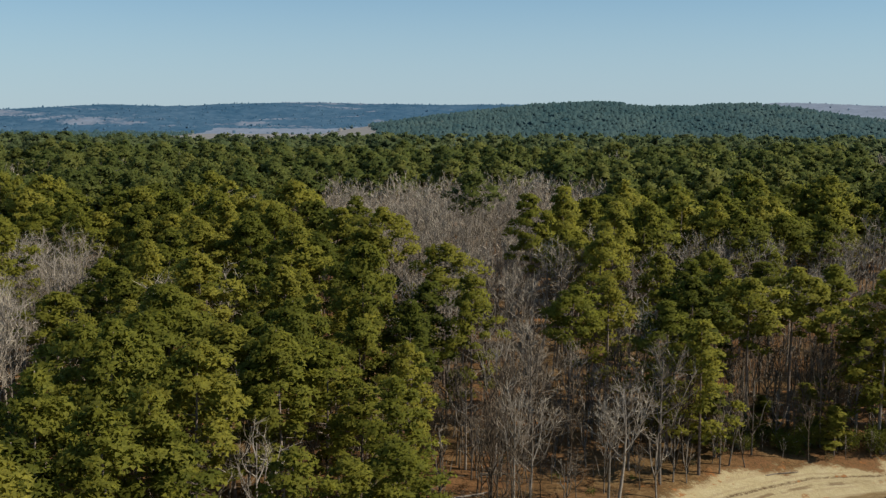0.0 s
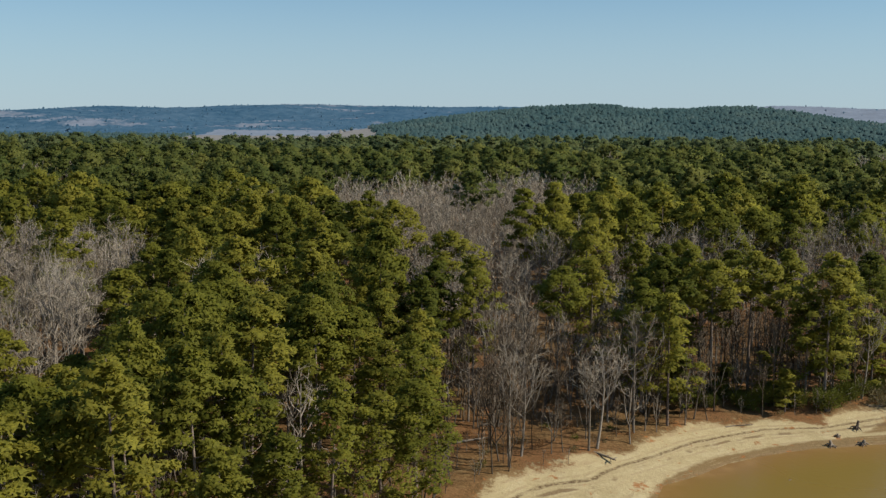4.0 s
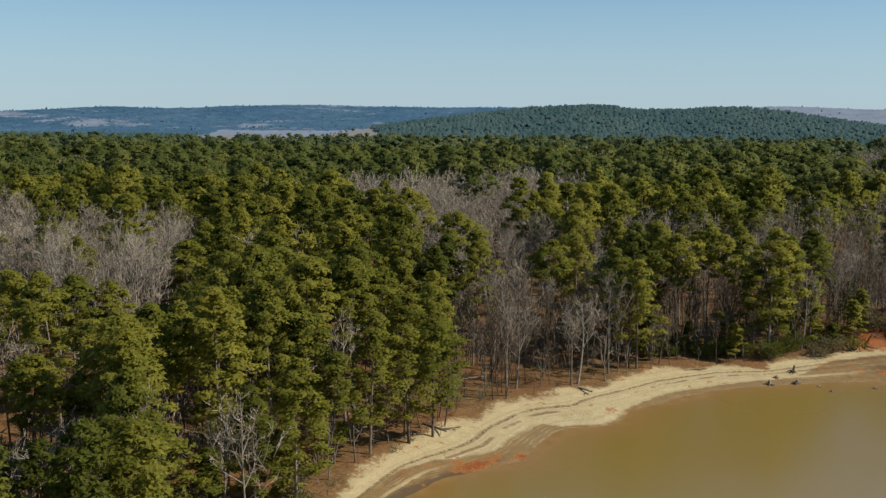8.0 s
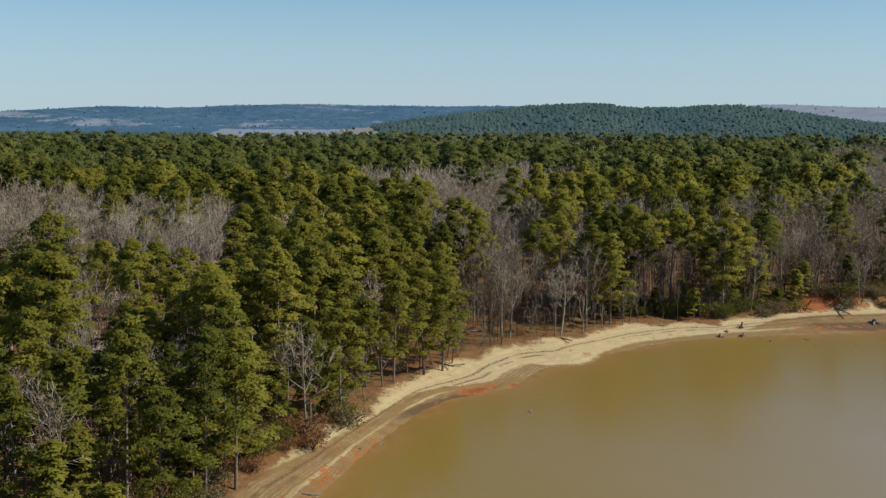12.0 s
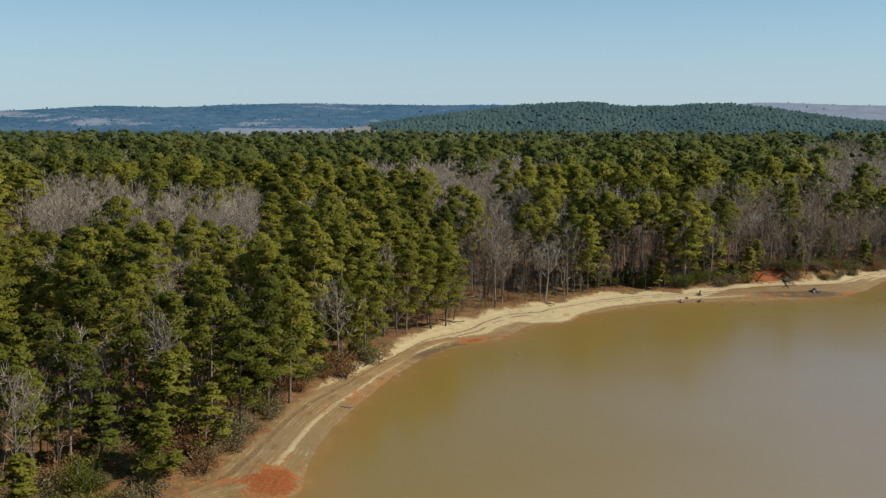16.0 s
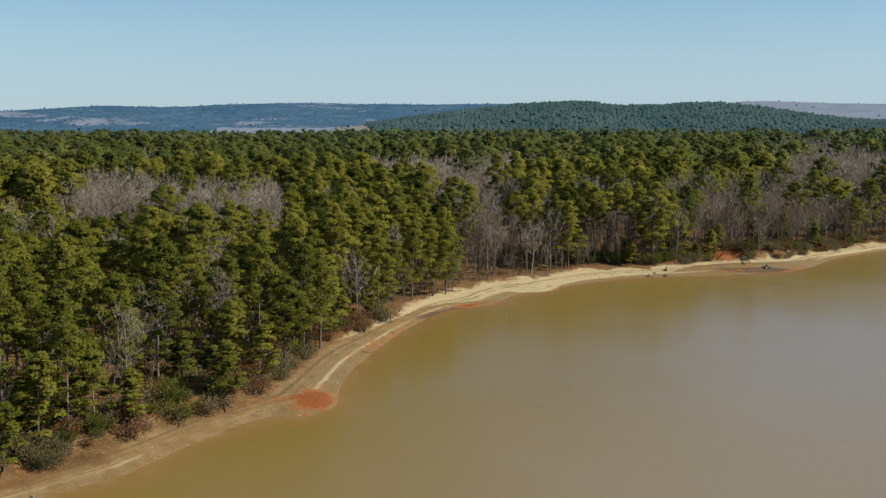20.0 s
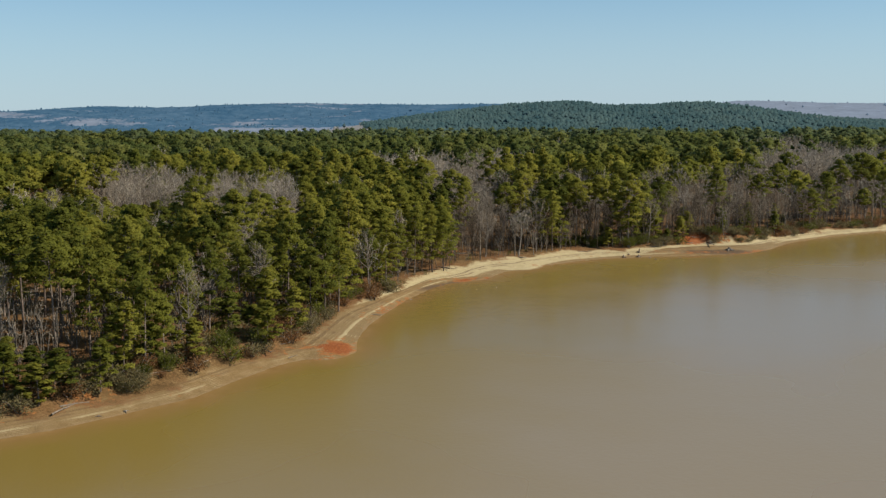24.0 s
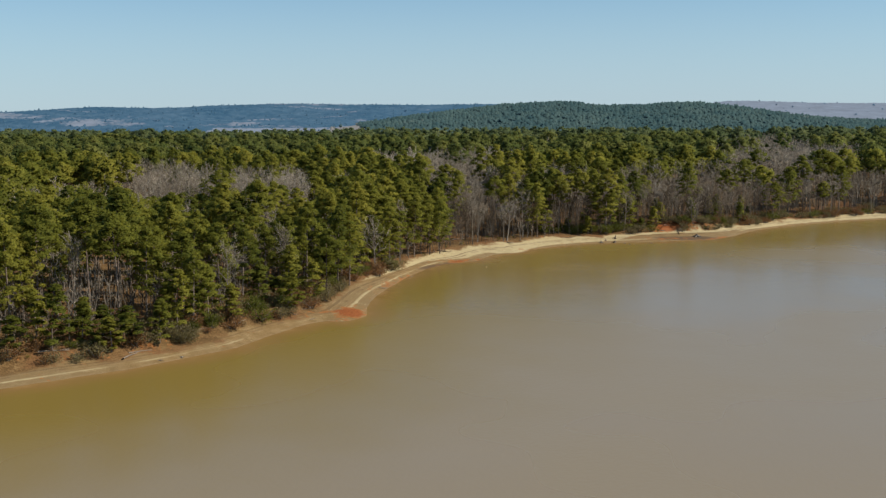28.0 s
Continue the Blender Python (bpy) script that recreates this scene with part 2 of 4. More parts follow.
def water_material():
    g = Graph("muddy_water", 0.08, 0.55)
    g.bsdf.inputs["IOR"].default_value = 1.33
    d = g.attr("offshore")
    wob = g.math("ADD", d, g.math("MULTIPLY", g.math("SUBTRACT", g.noise(0.10, 4), 0.5), 8.0))
    # greyer away from shore: sky reflection put into the water's base colour
    sky_sheen = g.math("ADD", d, g.math("MULTIPLY", g.math("SUBTRACT", g.noise(0.018, 3), 0.5), 60.0))
    far_tone = g.mix(g.step(sky_sheen, 16.0, 70.0), (0.222, 0.150, 0.033), (0.252, 0.194, 0.114))
    bed = g.ramp(g.noise(0.35, 5, 0.6), [(0.35, (0.250, 0.135, 0.045)), (0.65, (0.345, 0.205, 0.080))])
    c = g.mix(g.step(wob, 0.5, 8.0), (0.255, 0.150, 0.045), far_tone)
    c = g.mix(g.step(wob, -1.5, 3.0), bed, c)
    g.color(c)
    g.link(g.math("ADD", 0.19, g.math("MULTIPLY", g.step(g.noise(0.010, 3), 0.42, 0.62), 0.12)), g.bsdf.inputs["Roughness"])
    g.bump(g.math("ADD", g.noise(1.4, 3), g.math("MULTIPLY", g.noise(0.35, 2), 1.2)), 0.25, 0.06)
    return g.mat


GROUND, WATER = ground_material(), water_material()
# both wood colours have the blue haze of distance mixed in
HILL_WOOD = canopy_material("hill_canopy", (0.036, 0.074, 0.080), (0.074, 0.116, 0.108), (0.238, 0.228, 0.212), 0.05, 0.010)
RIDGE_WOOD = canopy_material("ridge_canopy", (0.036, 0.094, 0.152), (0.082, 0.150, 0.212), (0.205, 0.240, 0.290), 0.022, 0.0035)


# ---- mesh helpers ----
def tri_mesh(name, v, f, mats, idx=None, smooth=False, normals=None):
    me = bpy.data.meshes.new(name)
    v, f = np.asarray(v, np.float32), np.asarray(f, np.int32)
    n = f.shape[1]
    me.vertices.add(len(v))
    me.vertices.foreach_set("co", v.ravel())
    me.loops.add(f.size)
    me.loops.foreach_set("vertex_index", f.ravel())
    me.polygons.add(len(f))
    me.polygons.foreach_set("loop_start", np.arange(0, f.size, n, dtype=np.int32))
    for m in mats:
        me.materials.append(m)
    if idx is not None:
        me.polygons.foreach_set("material_index", np.asarray(idx, np.int32))
    if smooth:
        me.polygons.foreach_set("use_smooth", np.ones(len(f), bool))
    me.update(calc_edges=True)
    if normals is not None:
        a = me.attributes.new("custom_normal", "FLOAT_VECTOR", "POINT")
        a.data.foreach_set("vector", np.asarray(normals, np.float32).ravel())
    return me


def join(pieces):
    """One vertex and one face array out of several."""
    vs, fs, k = [], [], 0
    for v, f in pieces:
        vs.append(v)
        fs.append(f + k)
        k += len(v)
    if not vs:
        return np.zeros((0, 3)), np.zeros((0, 3), int)
    return np.concatenate(vs), np.concatenate(fs)


def tube(points, radii, sides=5):
    p, r = np.asarray(points, float), np.asarray(radii, float)
    n = len(p)
    d = np.gradient(p, axis=0)
    d /= np.linalg.norm(d, axis=1)[:, None] + 1e-9
    ref = np.where(np.abs(d[:, 2:3]) > 0.9, np.array([[1.0, 0, 0]]), np.array([[0, 0, 1.0]]))
    a = np.cross(d, ref)
    a /= np.linalg.norm(a, axis=1)[:, None] + 1e-9
    b = np.cross(d, a)
    ang = np.arange(sides) * 2 * np.pi / sides
    v = (p[:, None] + r[:, None, None] * (np.cos(ang)[None, :, None] * a[:, None] + np.sin(ang)[None, :, None] * b[:, None])).reshape(-1, 3)
    f = []
    for i in range(n - 1):
        for j in range(sides):
            q, k = i * sides + j, i * sides + (j + 1) % sides
            f += [(q, k, k + sides), (q, k + sides, q + sides)]
    top = (n - 1) * sides
    f += [(top, top + j, top + j + 1) for j in range(1, sides - 1)]
    return v, np.array(f)


def unit(rng, n):
    d = rng.normal(size=(n, 3))
    return d / np.linalg.norm(d, axis=1)[:, None]


def slivers(pos, way, length, width, rng):
    """Thin triangles from pos along way."""
    n = len(pos)
    side = np.cross(way, unit(rng, n))
    side /= np.linalg.norm(side, axis=1)[:, None] + 1e-9
    w, l = np.broadcast_to(width, n)[:, None] / 2, np.broadcast_to(length, n)[:, None]
    v = np.stack([pos - side * w, pos + side * w, pos + way * l], 1).reshape(-1, 3)
    return v, np.arange(3 * n).reshape(n, 3)


OCT_V = np.array([(1, 0, 0), (0, 1, 0), (-1, 0, 0), (0, -1, 0), (0, 0, 1), (0, 0, -1)], float)
OCT_F = np.array([(0, 1, 4), (1, 2, 4), (2, 3, 4), (3, 0, 4), (1, 0, 5), (2, 1, 5), (3, 2, 5), (0, 3, 5)])


def unit_rows(a):
    return a / (np.linalg.norm(a, axis=-1, keepdims=True) + 1e-9)


def vertex_normals(v, f):
    n = np.zeros((len(v), 3))
    w = np.cross(v[f[:, 1]] - v[f[:, 0]], v[f[:, 2]] - v[f[:, 0]])
    for k in range(3):
        np.add.at(n, f[:, k], w)
    return unit_rows(n)


def foliage(rng, c, r, lean, sprays, size, heart):
    """Needles in flattened clumps round the points c of radii r: a closed heart and sprays of needles that stand off it.
    lean: the way in which each clump leans out of the crown. Returns vertices, faces and soft normals."""
    n = len(c)
    flat = np.array([1.0, 1.0, 0.72])
    spin = np.linalg.qr(rng.normal(size=(n, 3, 3)))[0]
    spin *= np.where(np.linalg.det(spin) < 0, -1, 1)[:, None, None]
    d = np.einsum("vk,njk->nvj", OCT_V, spin)
    hv = c[:, None] + d * flat * (r * heart)[:, None, None] * rng.uniform(0.7, 1.15, (n, 6, 1))
    hn = unit_rows(0.7 * d + lean[:, None] + [0, 0, 0.25])
    hf = (OCT_F[None] + 6 * np.arange(n)[:, None, None]).reshape(-1, 3)
    d = unit(rng, n * sprays).reshape(n, sprays, 3)
    d[..., 2] = np.where(d[..., 2] < -0.3, -d[..., 2], d[..., 2])
    p = (c[:, None] + d * flat * r[:, None, None] * rng.uniform(0.62, 1.12, (n, sprays, 1))).reshape(-1, 3)
    soft = unit_rows(d / flat * 0.62 + 0.85 * lean[:, None] + [0, 0, 0.2] + rng.normal(size=d.shape) * 0.16).reshape(-1, 3)
    face = unit_rows(soft + rng.normal(size=soft.shape) * 0.50)
    out = d.reshape(-1, 3) * [1, 1, 0.4] + [0, 0, 0.15]
    a = unit_rows(out - face * np.sum(out * face, 1, keepdims=True) + rng.normal(size=out.shape) * 0.25)
    b = np.cross(face, a)
    m = len(p)
    lng, wid = size * rng.uniform(0.7, 1.35, (m, 1)), size * rng.uniform(0.35, 0.65, (m, 1))
    sv = np.stack([p - a * lng * 0.4 - b * wid, p - a * lng * 0.4 + b * wid, p + a * lng * 0.75], 1)
    turn = np.sum(np.cross(sv[:, 1] - sv[:, 0], sv[:, 2] - sv[:, 0]) * soft, 1) < 0
    sv[turn, :2] = sv[turn, 1::-1]
    v = np.concatenate([hv.reshape(-1, 3), sv.reshape(-1, 3)])
    f = np.concatenate([hf, np.arange(3 * m).reshape(m, 3) + 6 * n])
    return v, f, np.concatenate([hn.reshape(-1, 3), np.repeat(soft, 3, 0)])


def pine(seed, height, clumps, sprays, size, base=0.45, radius=3.8, sides=6, limbs=30, cone=1.6, heart=0.62):
    """A tall pine: wood, and needles in tiers of clumps round an uneven rounded crown with gaps."""
    rng = np.random.default_rng(seed)
    bend = rng.normal(size=2) * 0.25
    hs = np.linspace(0, 1, 7)
    axis = np.stack([bend[0] * hs ** 2 * 2, bend[1] * hs ** 2 * 2, hs * height], 1)
    wood = [tube(axis, 0.20 * (height / 22) * (1 - 0.88 * hs) + 0.02, sides)]
    ph = rng.uniform(0, 6.28, 3)
    i = np.arange(clumps)
    u = np.minimum(1.0, ((i + rng.random(clumps)) / clumps) ** 0.72)
    tiers = max(5, clumps // 6)
    u = 0.82 * u + 0.18 * np.round(u * tiers) / tiers
    az = i * 2.4 + rng.normal(size=clumps) * 0.5
    env = radius * np.minimum(1, (u + 0.12) / 0.34) ** 0.7 * (1 - 0.84 * u ** cone)
    env = env * (1 + 0.26 * np.sin(2 * az + ph[0] + 3 * u) + 0.20 * np.sin(3 * az + ph[1] - 5 * u))
    k = np.where(i % 3 == 0, rng.uniform(0.25, 0.6, clumps), rng.uniform(0.66, 1.02, clumps))
    h = height * (base + (0.965 - base) * u)
    mid = np.stack([np.interp(h, axis[:, 2], axis[:, 0]), np.interp(h, axis[:, 2], axis[:, 1]), h], 1)
    way = np.stack([np.cos(az), np.sin(az), np.zeros(clumps)], 1)
    c = mid + way * (env * k)[:, None]
    c[:, 2] += rng.normal(size=clumps) * 0.25
    r = rng.uniform(0.62, 1.35, clumps) * radius / 3.6 * (30 / clumps) ** 0.3 * np.where(u > 0.85, 0.8, 1.0)
    c = np.concatenate([c, [axis[-1] - [0, 0, 0.45]]])
    r = np.append(r, 0.75 * radius / 3.8)
    lean = np.concatenate([way * (0.85 * k)[:, None] + np.array([0, 0, 1.0]) * (0.25 + 0.55 * u)[:, None], [[0, 0, 1.0]]])
    if sides > 3:
        for j in range(0, clumps, max(1, clumps // limbs)):
            low = mid[j] - [0, 0, 0.3 * env[j] * k[j]]
            wood.append(tube([low, (low + c[j]) / 2 - [0, 0, 0.1], c[j]], [0.07, 0.045, 0.015], 3))
        for j in range(5):  # dead snags on the lower trunk
            z = height * base * rng.uniform(0.55, 1.0)
            a = rng.uniform(0, 6.28)
            wood.append(tube([[0, 0, z], [np.cos(a) * 1.4, np.sin(a) * 1.4, z + rng.uniform(-0.3, 0.4)]], [0.045, 0.012], 3))
    return join(wood), foliage(rng, c, r, lean, sprays, size, heart)


def bare(seed, height, mains, twigs, width=0.04, fork=0.38, spread=0.5, sides=6, girth=0.17):
    """A leafless broadleaf tree: wood and fine twigs."""
    rng = np.random.default_rng(seed)
    hs = np.linspace(0, 1, 6)
    bend = rng.normal(size=2) * 0.35
    axis = np.stack([bend[0] * np.sin(hs * 3), bend[1] * np.sin(hs * 2.3), hs * height * 0.93], 1)
    wood = [tube(axis, girth * (height / 15) * (1 - 0.92 * hs) + 0.02, sides)]
    fine = []
    for i in range(mains):
        u = fork + (0.95 - fork) * (i + rng.uniform(0, 0.8)) / mains
        root = np.array([np.interp(u, hs, axis[:, k]) for k in range(3)])
        az = i * 2.4 + rng.normal() * 0.4
        lng = height * (0.42 * (1.05 - u) + 0.12) * rng.uniform(0.8, 1.2)
        out = np.array([np.cos(az), np.sin(az), 0]) * spread
        mid = root + (out * 1.2 + [0, 0, 0.6]) * lng * 0.5
        tip = root + (out + [0, 0, 0.95]) * lng
        tip[2] = min(tip[2], height)
        line = np.array([root, mid, tip])
        wood.append(tube(line, [0.075, 0.05, 0.015], 4 if sides > 4 else 3))
        subs = 5 if sides > 4 else 3
        for j in range(subs):
            s = 0.3 + 0.7 * (j + rng.random()) / subs
            a = root + (mid - root) * min(1, 2 * s) if s < 0.5 else mid + (tip - mid) * (2 * s - 1)
            w = unit(rng, 1)[0] * 0.8 + out * 0.5 + [0, 0, 0.75]
            w /= np.linalg.norm(w)
            bl = lng * rng.uniform(0.25, 0.5)
            e = a + w * bl
            if sides > 4:
                wood.append(tube([a, e], [0.035, 0.01], 3))
            else:
                fine.append(slivers(np.array([a]), np.array([w]), bl, width * 1.6, rng))
            n = twigs
            k = rng.uniform(0.15, 1.0, (n, 1))
            g = w * 0.7 + unit(rng, n) * 0.75 + [0, 0, 0.35]
            g /= np.linalg.norm(g, axis=1)[:, None]
            fine.append(slivers(a + (e - a) * k, g, rng.uniform(0.5, 1.5, n) * height / 14, width, rng))
    return join(wood), join(fine)


def shrub(seed, r, n, size):
    """A low bush: stems and leaves in uneven lobes."""
    rng = np.random.default_rng(seed)
    stems, leaves = [], []
    for i in range(9):
        az, up = i * 2.4 + rng.normal() * 0.3, rng.uniform(0.5, 1.2)
        tip = np.array([np.cos(az) * np.cos(up), np.sin(az) * np.cos(up), np.sin(up) * 1.1]) * r * rng.uniform(0.7, 1.1)
        stems.append(tube([[0, 0, -0.2], tip * 0.5 + [0, 0, 0.1], tip], [0.05, 0.035, 0.01], 3))
        k = n // 9
        d = unit(rng, k)
        p = tip * rng.uniform(0.5, 1.0, (k, 1)) + d * r * 0.38 * rng.uniform(0.3, 1, (k, 1))
        p[:, 2] = np.maximum(p[:, 2], 0.05)
        g = d + [0, 0, 0.3]
        leaves.append(slivers(p, g / np.linalg.norm(g, axis=1)[:, None], size, size * 0.6, rng))
    return join(stems), join(leaves)


# ---- the lie of the land ----
SHORE = np.array([(-900, -560), (-400, -262), (-140, -107), (-63, -51.6), (-57.4, -48), (-52.2, -42.8), (-47.8, -38.4),
                  (-42.2, -33), (-37.8, -23.6), (-32.2, -13.4), (-28.6, -9.8), (-24.8, -10.4), (-21, -6), (-21, 2), (-19.4, 17),
                  (-16.8, 28.1), (-12.6, 43.6), (-7.2, 58), (-2.8, 64.8), (0.6, 66.8), (6.8, 71), (9.4, 77.6), (12.2, 82.6), (14.6, 84.2),
                  (17.8, 84.4), (20.4, 85.8), (22, 88.6), (23, 91.9), (28, 95.6), (32.5, 99.6), (37.5, 102.7), (44.5, 105.4), (53, 107.2), (62, 108.6),
                  (74, 111), (84.6, 113.5), (93, 121.5), (104, 136), (123.3, 151.5), (143.5, 162.3), (164.8, 169.4), (230, 190), (420, 215), (1500, 215)], float)
BRINK = np.array([(-900, -548), (-400, -252), (-140, -98), (-68.1, -46.6), (-62, -43.2), (-54.5, -37.8), (-49.4, -30), (-44.6, -23.2),
                  (-39.6, -13.8), (-34.1, -7), (-31.5, 0.5), (-29.9, 7.4), (-27.5, 20.8), (-25, 29.4), (-21, 37), (-17.2, 46.5),
                  (-12.9, 57.1), (-9.6, 67), (-2.8, 75.6), (0.6, 83.4), (5, 89.8), (9, 93.3), (13.4, 94.6), (18, 98.8), (22, 102), (27.4, 107.2), (33.5, 110.4),
                  (39, 113.6), (47.5, 114.0), (58, 120.8), (64.3, 124.8), (74.3, 129.2), (82.6, 127.5), (88.2, 130.2), (97.6, 139), (110, 149),
                  (124.6, 159), (150.9, 172), (169.6, 181), (235, 201), (425, 226), (1500, 226)], float)
LAND_END = [(1500, 6000), (-900, 6000)]


def inside(x, y, poly):
    c = np.zeros(x.shape, bool)
    px, py = poly[:, 0], poly[:, 1]
    j = len(poly) - 1
    for i in range(len(poly)):
        hit = (py[i] > y) != (py[j] > y)
        dy = py[j] - py[i] if py[j] != py[i] else 1e-9
        c ^= hit & (x < (px[j] - px[i]) * (y - py[i]) / dy + px[i])
        j = i
    return c


def signed(x, y, line):
    """Distance from a shoreline, positive on the land side."""
    best = np.full(x.shape, 1e9)
    for (ax, ay), (bx, by) in zip(line[:-1], line[1:]):
        dx, dy = bx - ax, by - ay
        s = np.clip(((x - ax) * dx + (y - ay) * dy) / (dx * dx + dy * dy), 0, 1)
        best = np.minimum(best, (x - ax - s * dx) ** 2 + (y - ay - s * dy) ** 2)
    land = inside(x, y, np.concatenate([line, LAND_END])) | ((y > 230) & (np.abs(x) > 890)) | ((x < -890) & (y > -540))
    return np.sqrt(best) * np.where(land, 1, -1)


def smooth(v, a, b):
    s = np.clip((v - a) / (b - a), 0, 1)
    return s * s * (3 - 2 * s)


def waves(x, y, k, seed):
    """A cheap smooth noise between about -1 and 1."""
    r = np.random.default_rng(seed)
    out = 0
    for i in range(6):
        a, p, s = r.uniform(0, 6.28), r.uniform(0, 6.28), k * r.uniform(0.6, 1.8)
        out = out + np.sin((x * np.cos(a) + y * np.sin(a)) * s + p + 1.3 * np.sin((x * np.sin(a) - y * np.cos(a)) * s * 0.7 + i))
    return out / 3.2


def near_hill(x, y):
    """The wooded ridge behind the lake's forest."""
    crest = np.interp(x, [-500, -250, -170, -86, 0, 88, 150, 262, 323, 405, 492, 559, 620, 700, 800, 1100], [-22, -20, -6, 6, 17, 27, 34, 39, 31, 31, 37, 32, 22, 11, 4, -7])
    up = smooth(y, 1130, 1760)
    return -18 + (crest + 18) * up - 25 * smooth(y, 1850, 2300) * smooth(x, -400, 0)


def far_ridge(x, y):
    crest = np.interp(x, [-2600, -1846, -1600, -1399, -1200, -834, -339, 108, 600, 1300, 2600], [8, 10, 14, 30, 24, 42, 34, 37, 26, 28, 30])
    return crest * smooth(y, 2500, 4250) + 7 * waves(x, y, 0.006, 5) * smooth(y, 1900, 2600) + 9 * waves(x, y, 0.0045, 15) * smooth(y, 2100, 2600) * (1 - smooth(y, 3300, 4100)) \
        + 9 * np.maximum(0, np.sin((y + 230 * waves(x, y, 0.0022, 17)) / 105)) ** 2 * smooth(y, 1950, 2200) * (1 - smooth(y, 3700, 4150)) + 52 * smooth(x, 560, 900) * smooth(y, 2150, 2700) * (1 - smooth(y, 2700, 3300))


def height(x, y, sw, su):
    b = np.clip(sw / np.maximum(sw - su, 0.5), 0, 1)
    bank = 0.5 + 1.7 * np.exp(-(((x - 79) / 17) ** 2 + ((y - 133) / 8) ** 2)) + 0.7 * smooth(-x, 28, 36) * smooth(-y, -8, 6)
    floor = 1.15 + bank * smooth(su, -0.2, 1.6) + 0.028 * np.clip(su, 0, 70) + 0.22 * waves(x, y, 0.5, 2) * smooth(su, 0, 5) + 0.5 * waves(x, y, 0.06, 3) * smooth(su, 10, 40)
    terrace = 0.05 * np.sin(b * 16 + 0.6 * waves(x, y, 0.3, 8))
    sand = 1.15 * b ** 0.9 + terrace * smooth(b, 0.1, 0.4)
    z = np.where(su > -0.2, floor, np.where(sw > 0, sand, np.maximum(0.10 * sw, -2.5)))
    z = np.where(sw <= 0, np.maximum(0.10 * sw, -2.5), z)
    mound = np.exp(-(((x + 23.6) / 2.9) ** 2 + ((y + 3.2) / 5.2) ** 2))  # a slumped heap of clay
    z = z + mound * (0.30 + 0.16 * waves(x, y, 1.5, 12) + 0.10 * waves(x, y, 3.0, 13))
    far = np.where(y > 900, np.maximum(near_hill(x, y) + 0, -18), -18)
    far = np.maximum(far, -18 + far_ridge(x, y) * 1.0 + 16 * smooth(y, 2300, 4200))
    k = smooth(y, 560, 900)
    return z * (1 - k) + far * k


def axis(stops):
    """Grid lines: (from, to, spacing) stretches."""
    out = []
    for a, b, s in stops:
        out.append(np.arange(a, b, s))
    return np.concatenate(out + [[stops[-1][1]]])


def sheet(gx, gy):
    x, y = np.meshgrid(gx, gy)
    nx, ny = len(gx), len(gy)
    k = np.arange((nx) * (ny)).reshape(ny, nx)
    f = np.stack([k[:-1, :-1], k[:-1, 1:], k[1:, 1:], k[1:, :-1]], -1).reshape(-1, 4)
    return x.ravel(), y.ravel(), f


def ellipse(x, y, cx, cy, rx, ry, turn=0):
    c, s = math.cos(radians(turn)), math.sin(radians(turn))
    u, v = ((x - cx) * c + (y - cy) * s) / rx, (-(x - cx) * s + (y - cy) * c) / ry
    return np.exp(-(u * u + v * v))


gx = axis([(-2900, -900, 60), (-900, -200, 25), (-200, -80, 4), (-80, 130, 1.5), (130, 200, 2.5), (200, 900, 20), (900, 2900, 60)])
gy = axis([(-1300, -200, 60), (-200, -70, 6), (-70, 150, 1.5), (150, 220, 2.5), (220, 600, 12), (600, 1900, 25), (1900, 4700, 45)])
X, Y, F = sheet(gx, gy)
SW, SU = signed(X, Y, SHORE), signed(X, Y, BRINK)
Z = height(X, Y, SW, SU)
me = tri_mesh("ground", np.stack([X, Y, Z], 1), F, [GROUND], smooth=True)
BEACH = np.clip(SW / np.maximum(SW - SU, 0.5), 0, 1)
CLAY = (0.60 * ellipse(X, Y, -14.2, 36, 1.5, 9, -19) + 1.5 * ellipse(X, Y, -23.5, -3.2, 2.9, 5.0, 6) + 0.75 * ellipse(X, Y, -27.5, -3.3, 3.2, 0.9) + 0.7 * ellipse(X, Y, -25.8, -10.5, 0.8, 2.2) + 0.42 * ellipse(X, Y, -17.5, 30, 1.4, 11, -15) + 1.0 * ellipse(X, Y, 1, 68.5, 4.5, 1.6, 35)
        + 0.9 * ellipse(X, Y, 7.5, 72, 1.6, 2.4) + 1.3 * ellipse(X, Y, 79, 132, 16, 3.6, 24) + 0.75 * ellipse(X, Y, 86, 116, 8, 1.8, 40)
        + 0.5 * ellipse(X, Y, 68, 114, 12, 2) + 0.6 * ellipse(X, Y, 26, 93.8, 8, 1.2, 40) + 0.2 * ellipse(X, Y, -55, -40, 9, 1.5, 38))
MUD = (1.0 * ellipse(X, Y, -5, 61, 1.7, 10, -38) + 0.45 * ellipse(X, Y, 4, 71, 1.5, 6, -40) + 1.0 * ellipse(X, Y, 76, 115, 14, 3.5, 5) + 0.5 * ellipse(X, Y, 34, 98.5, 9, 1, 30)) * (BEACH < 0.5)
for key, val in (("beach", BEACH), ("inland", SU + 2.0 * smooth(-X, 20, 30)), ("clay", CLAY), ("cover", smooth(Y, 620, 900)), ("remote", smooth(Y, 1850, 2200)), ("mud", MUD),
                 ("dry", BEACH - np.interp(X, [-75, -60, -32, -20, -8, 2, 10, 13, 23, 27, 40, 52, 60, 84, 96, 110, 160], [1.25, 1.25, 1.15, 0.86, 0.62, 0.36, 0.30, 0.07, 0.04, 0.20, 0.16, 0.30, 0.72, 0.74, 0.5, 0.2, 0.2]))):
    a = me.attributes.new(key, "FLOAT", "POINT")
    a.data.foreach_set("value", val.astype(np.float32))
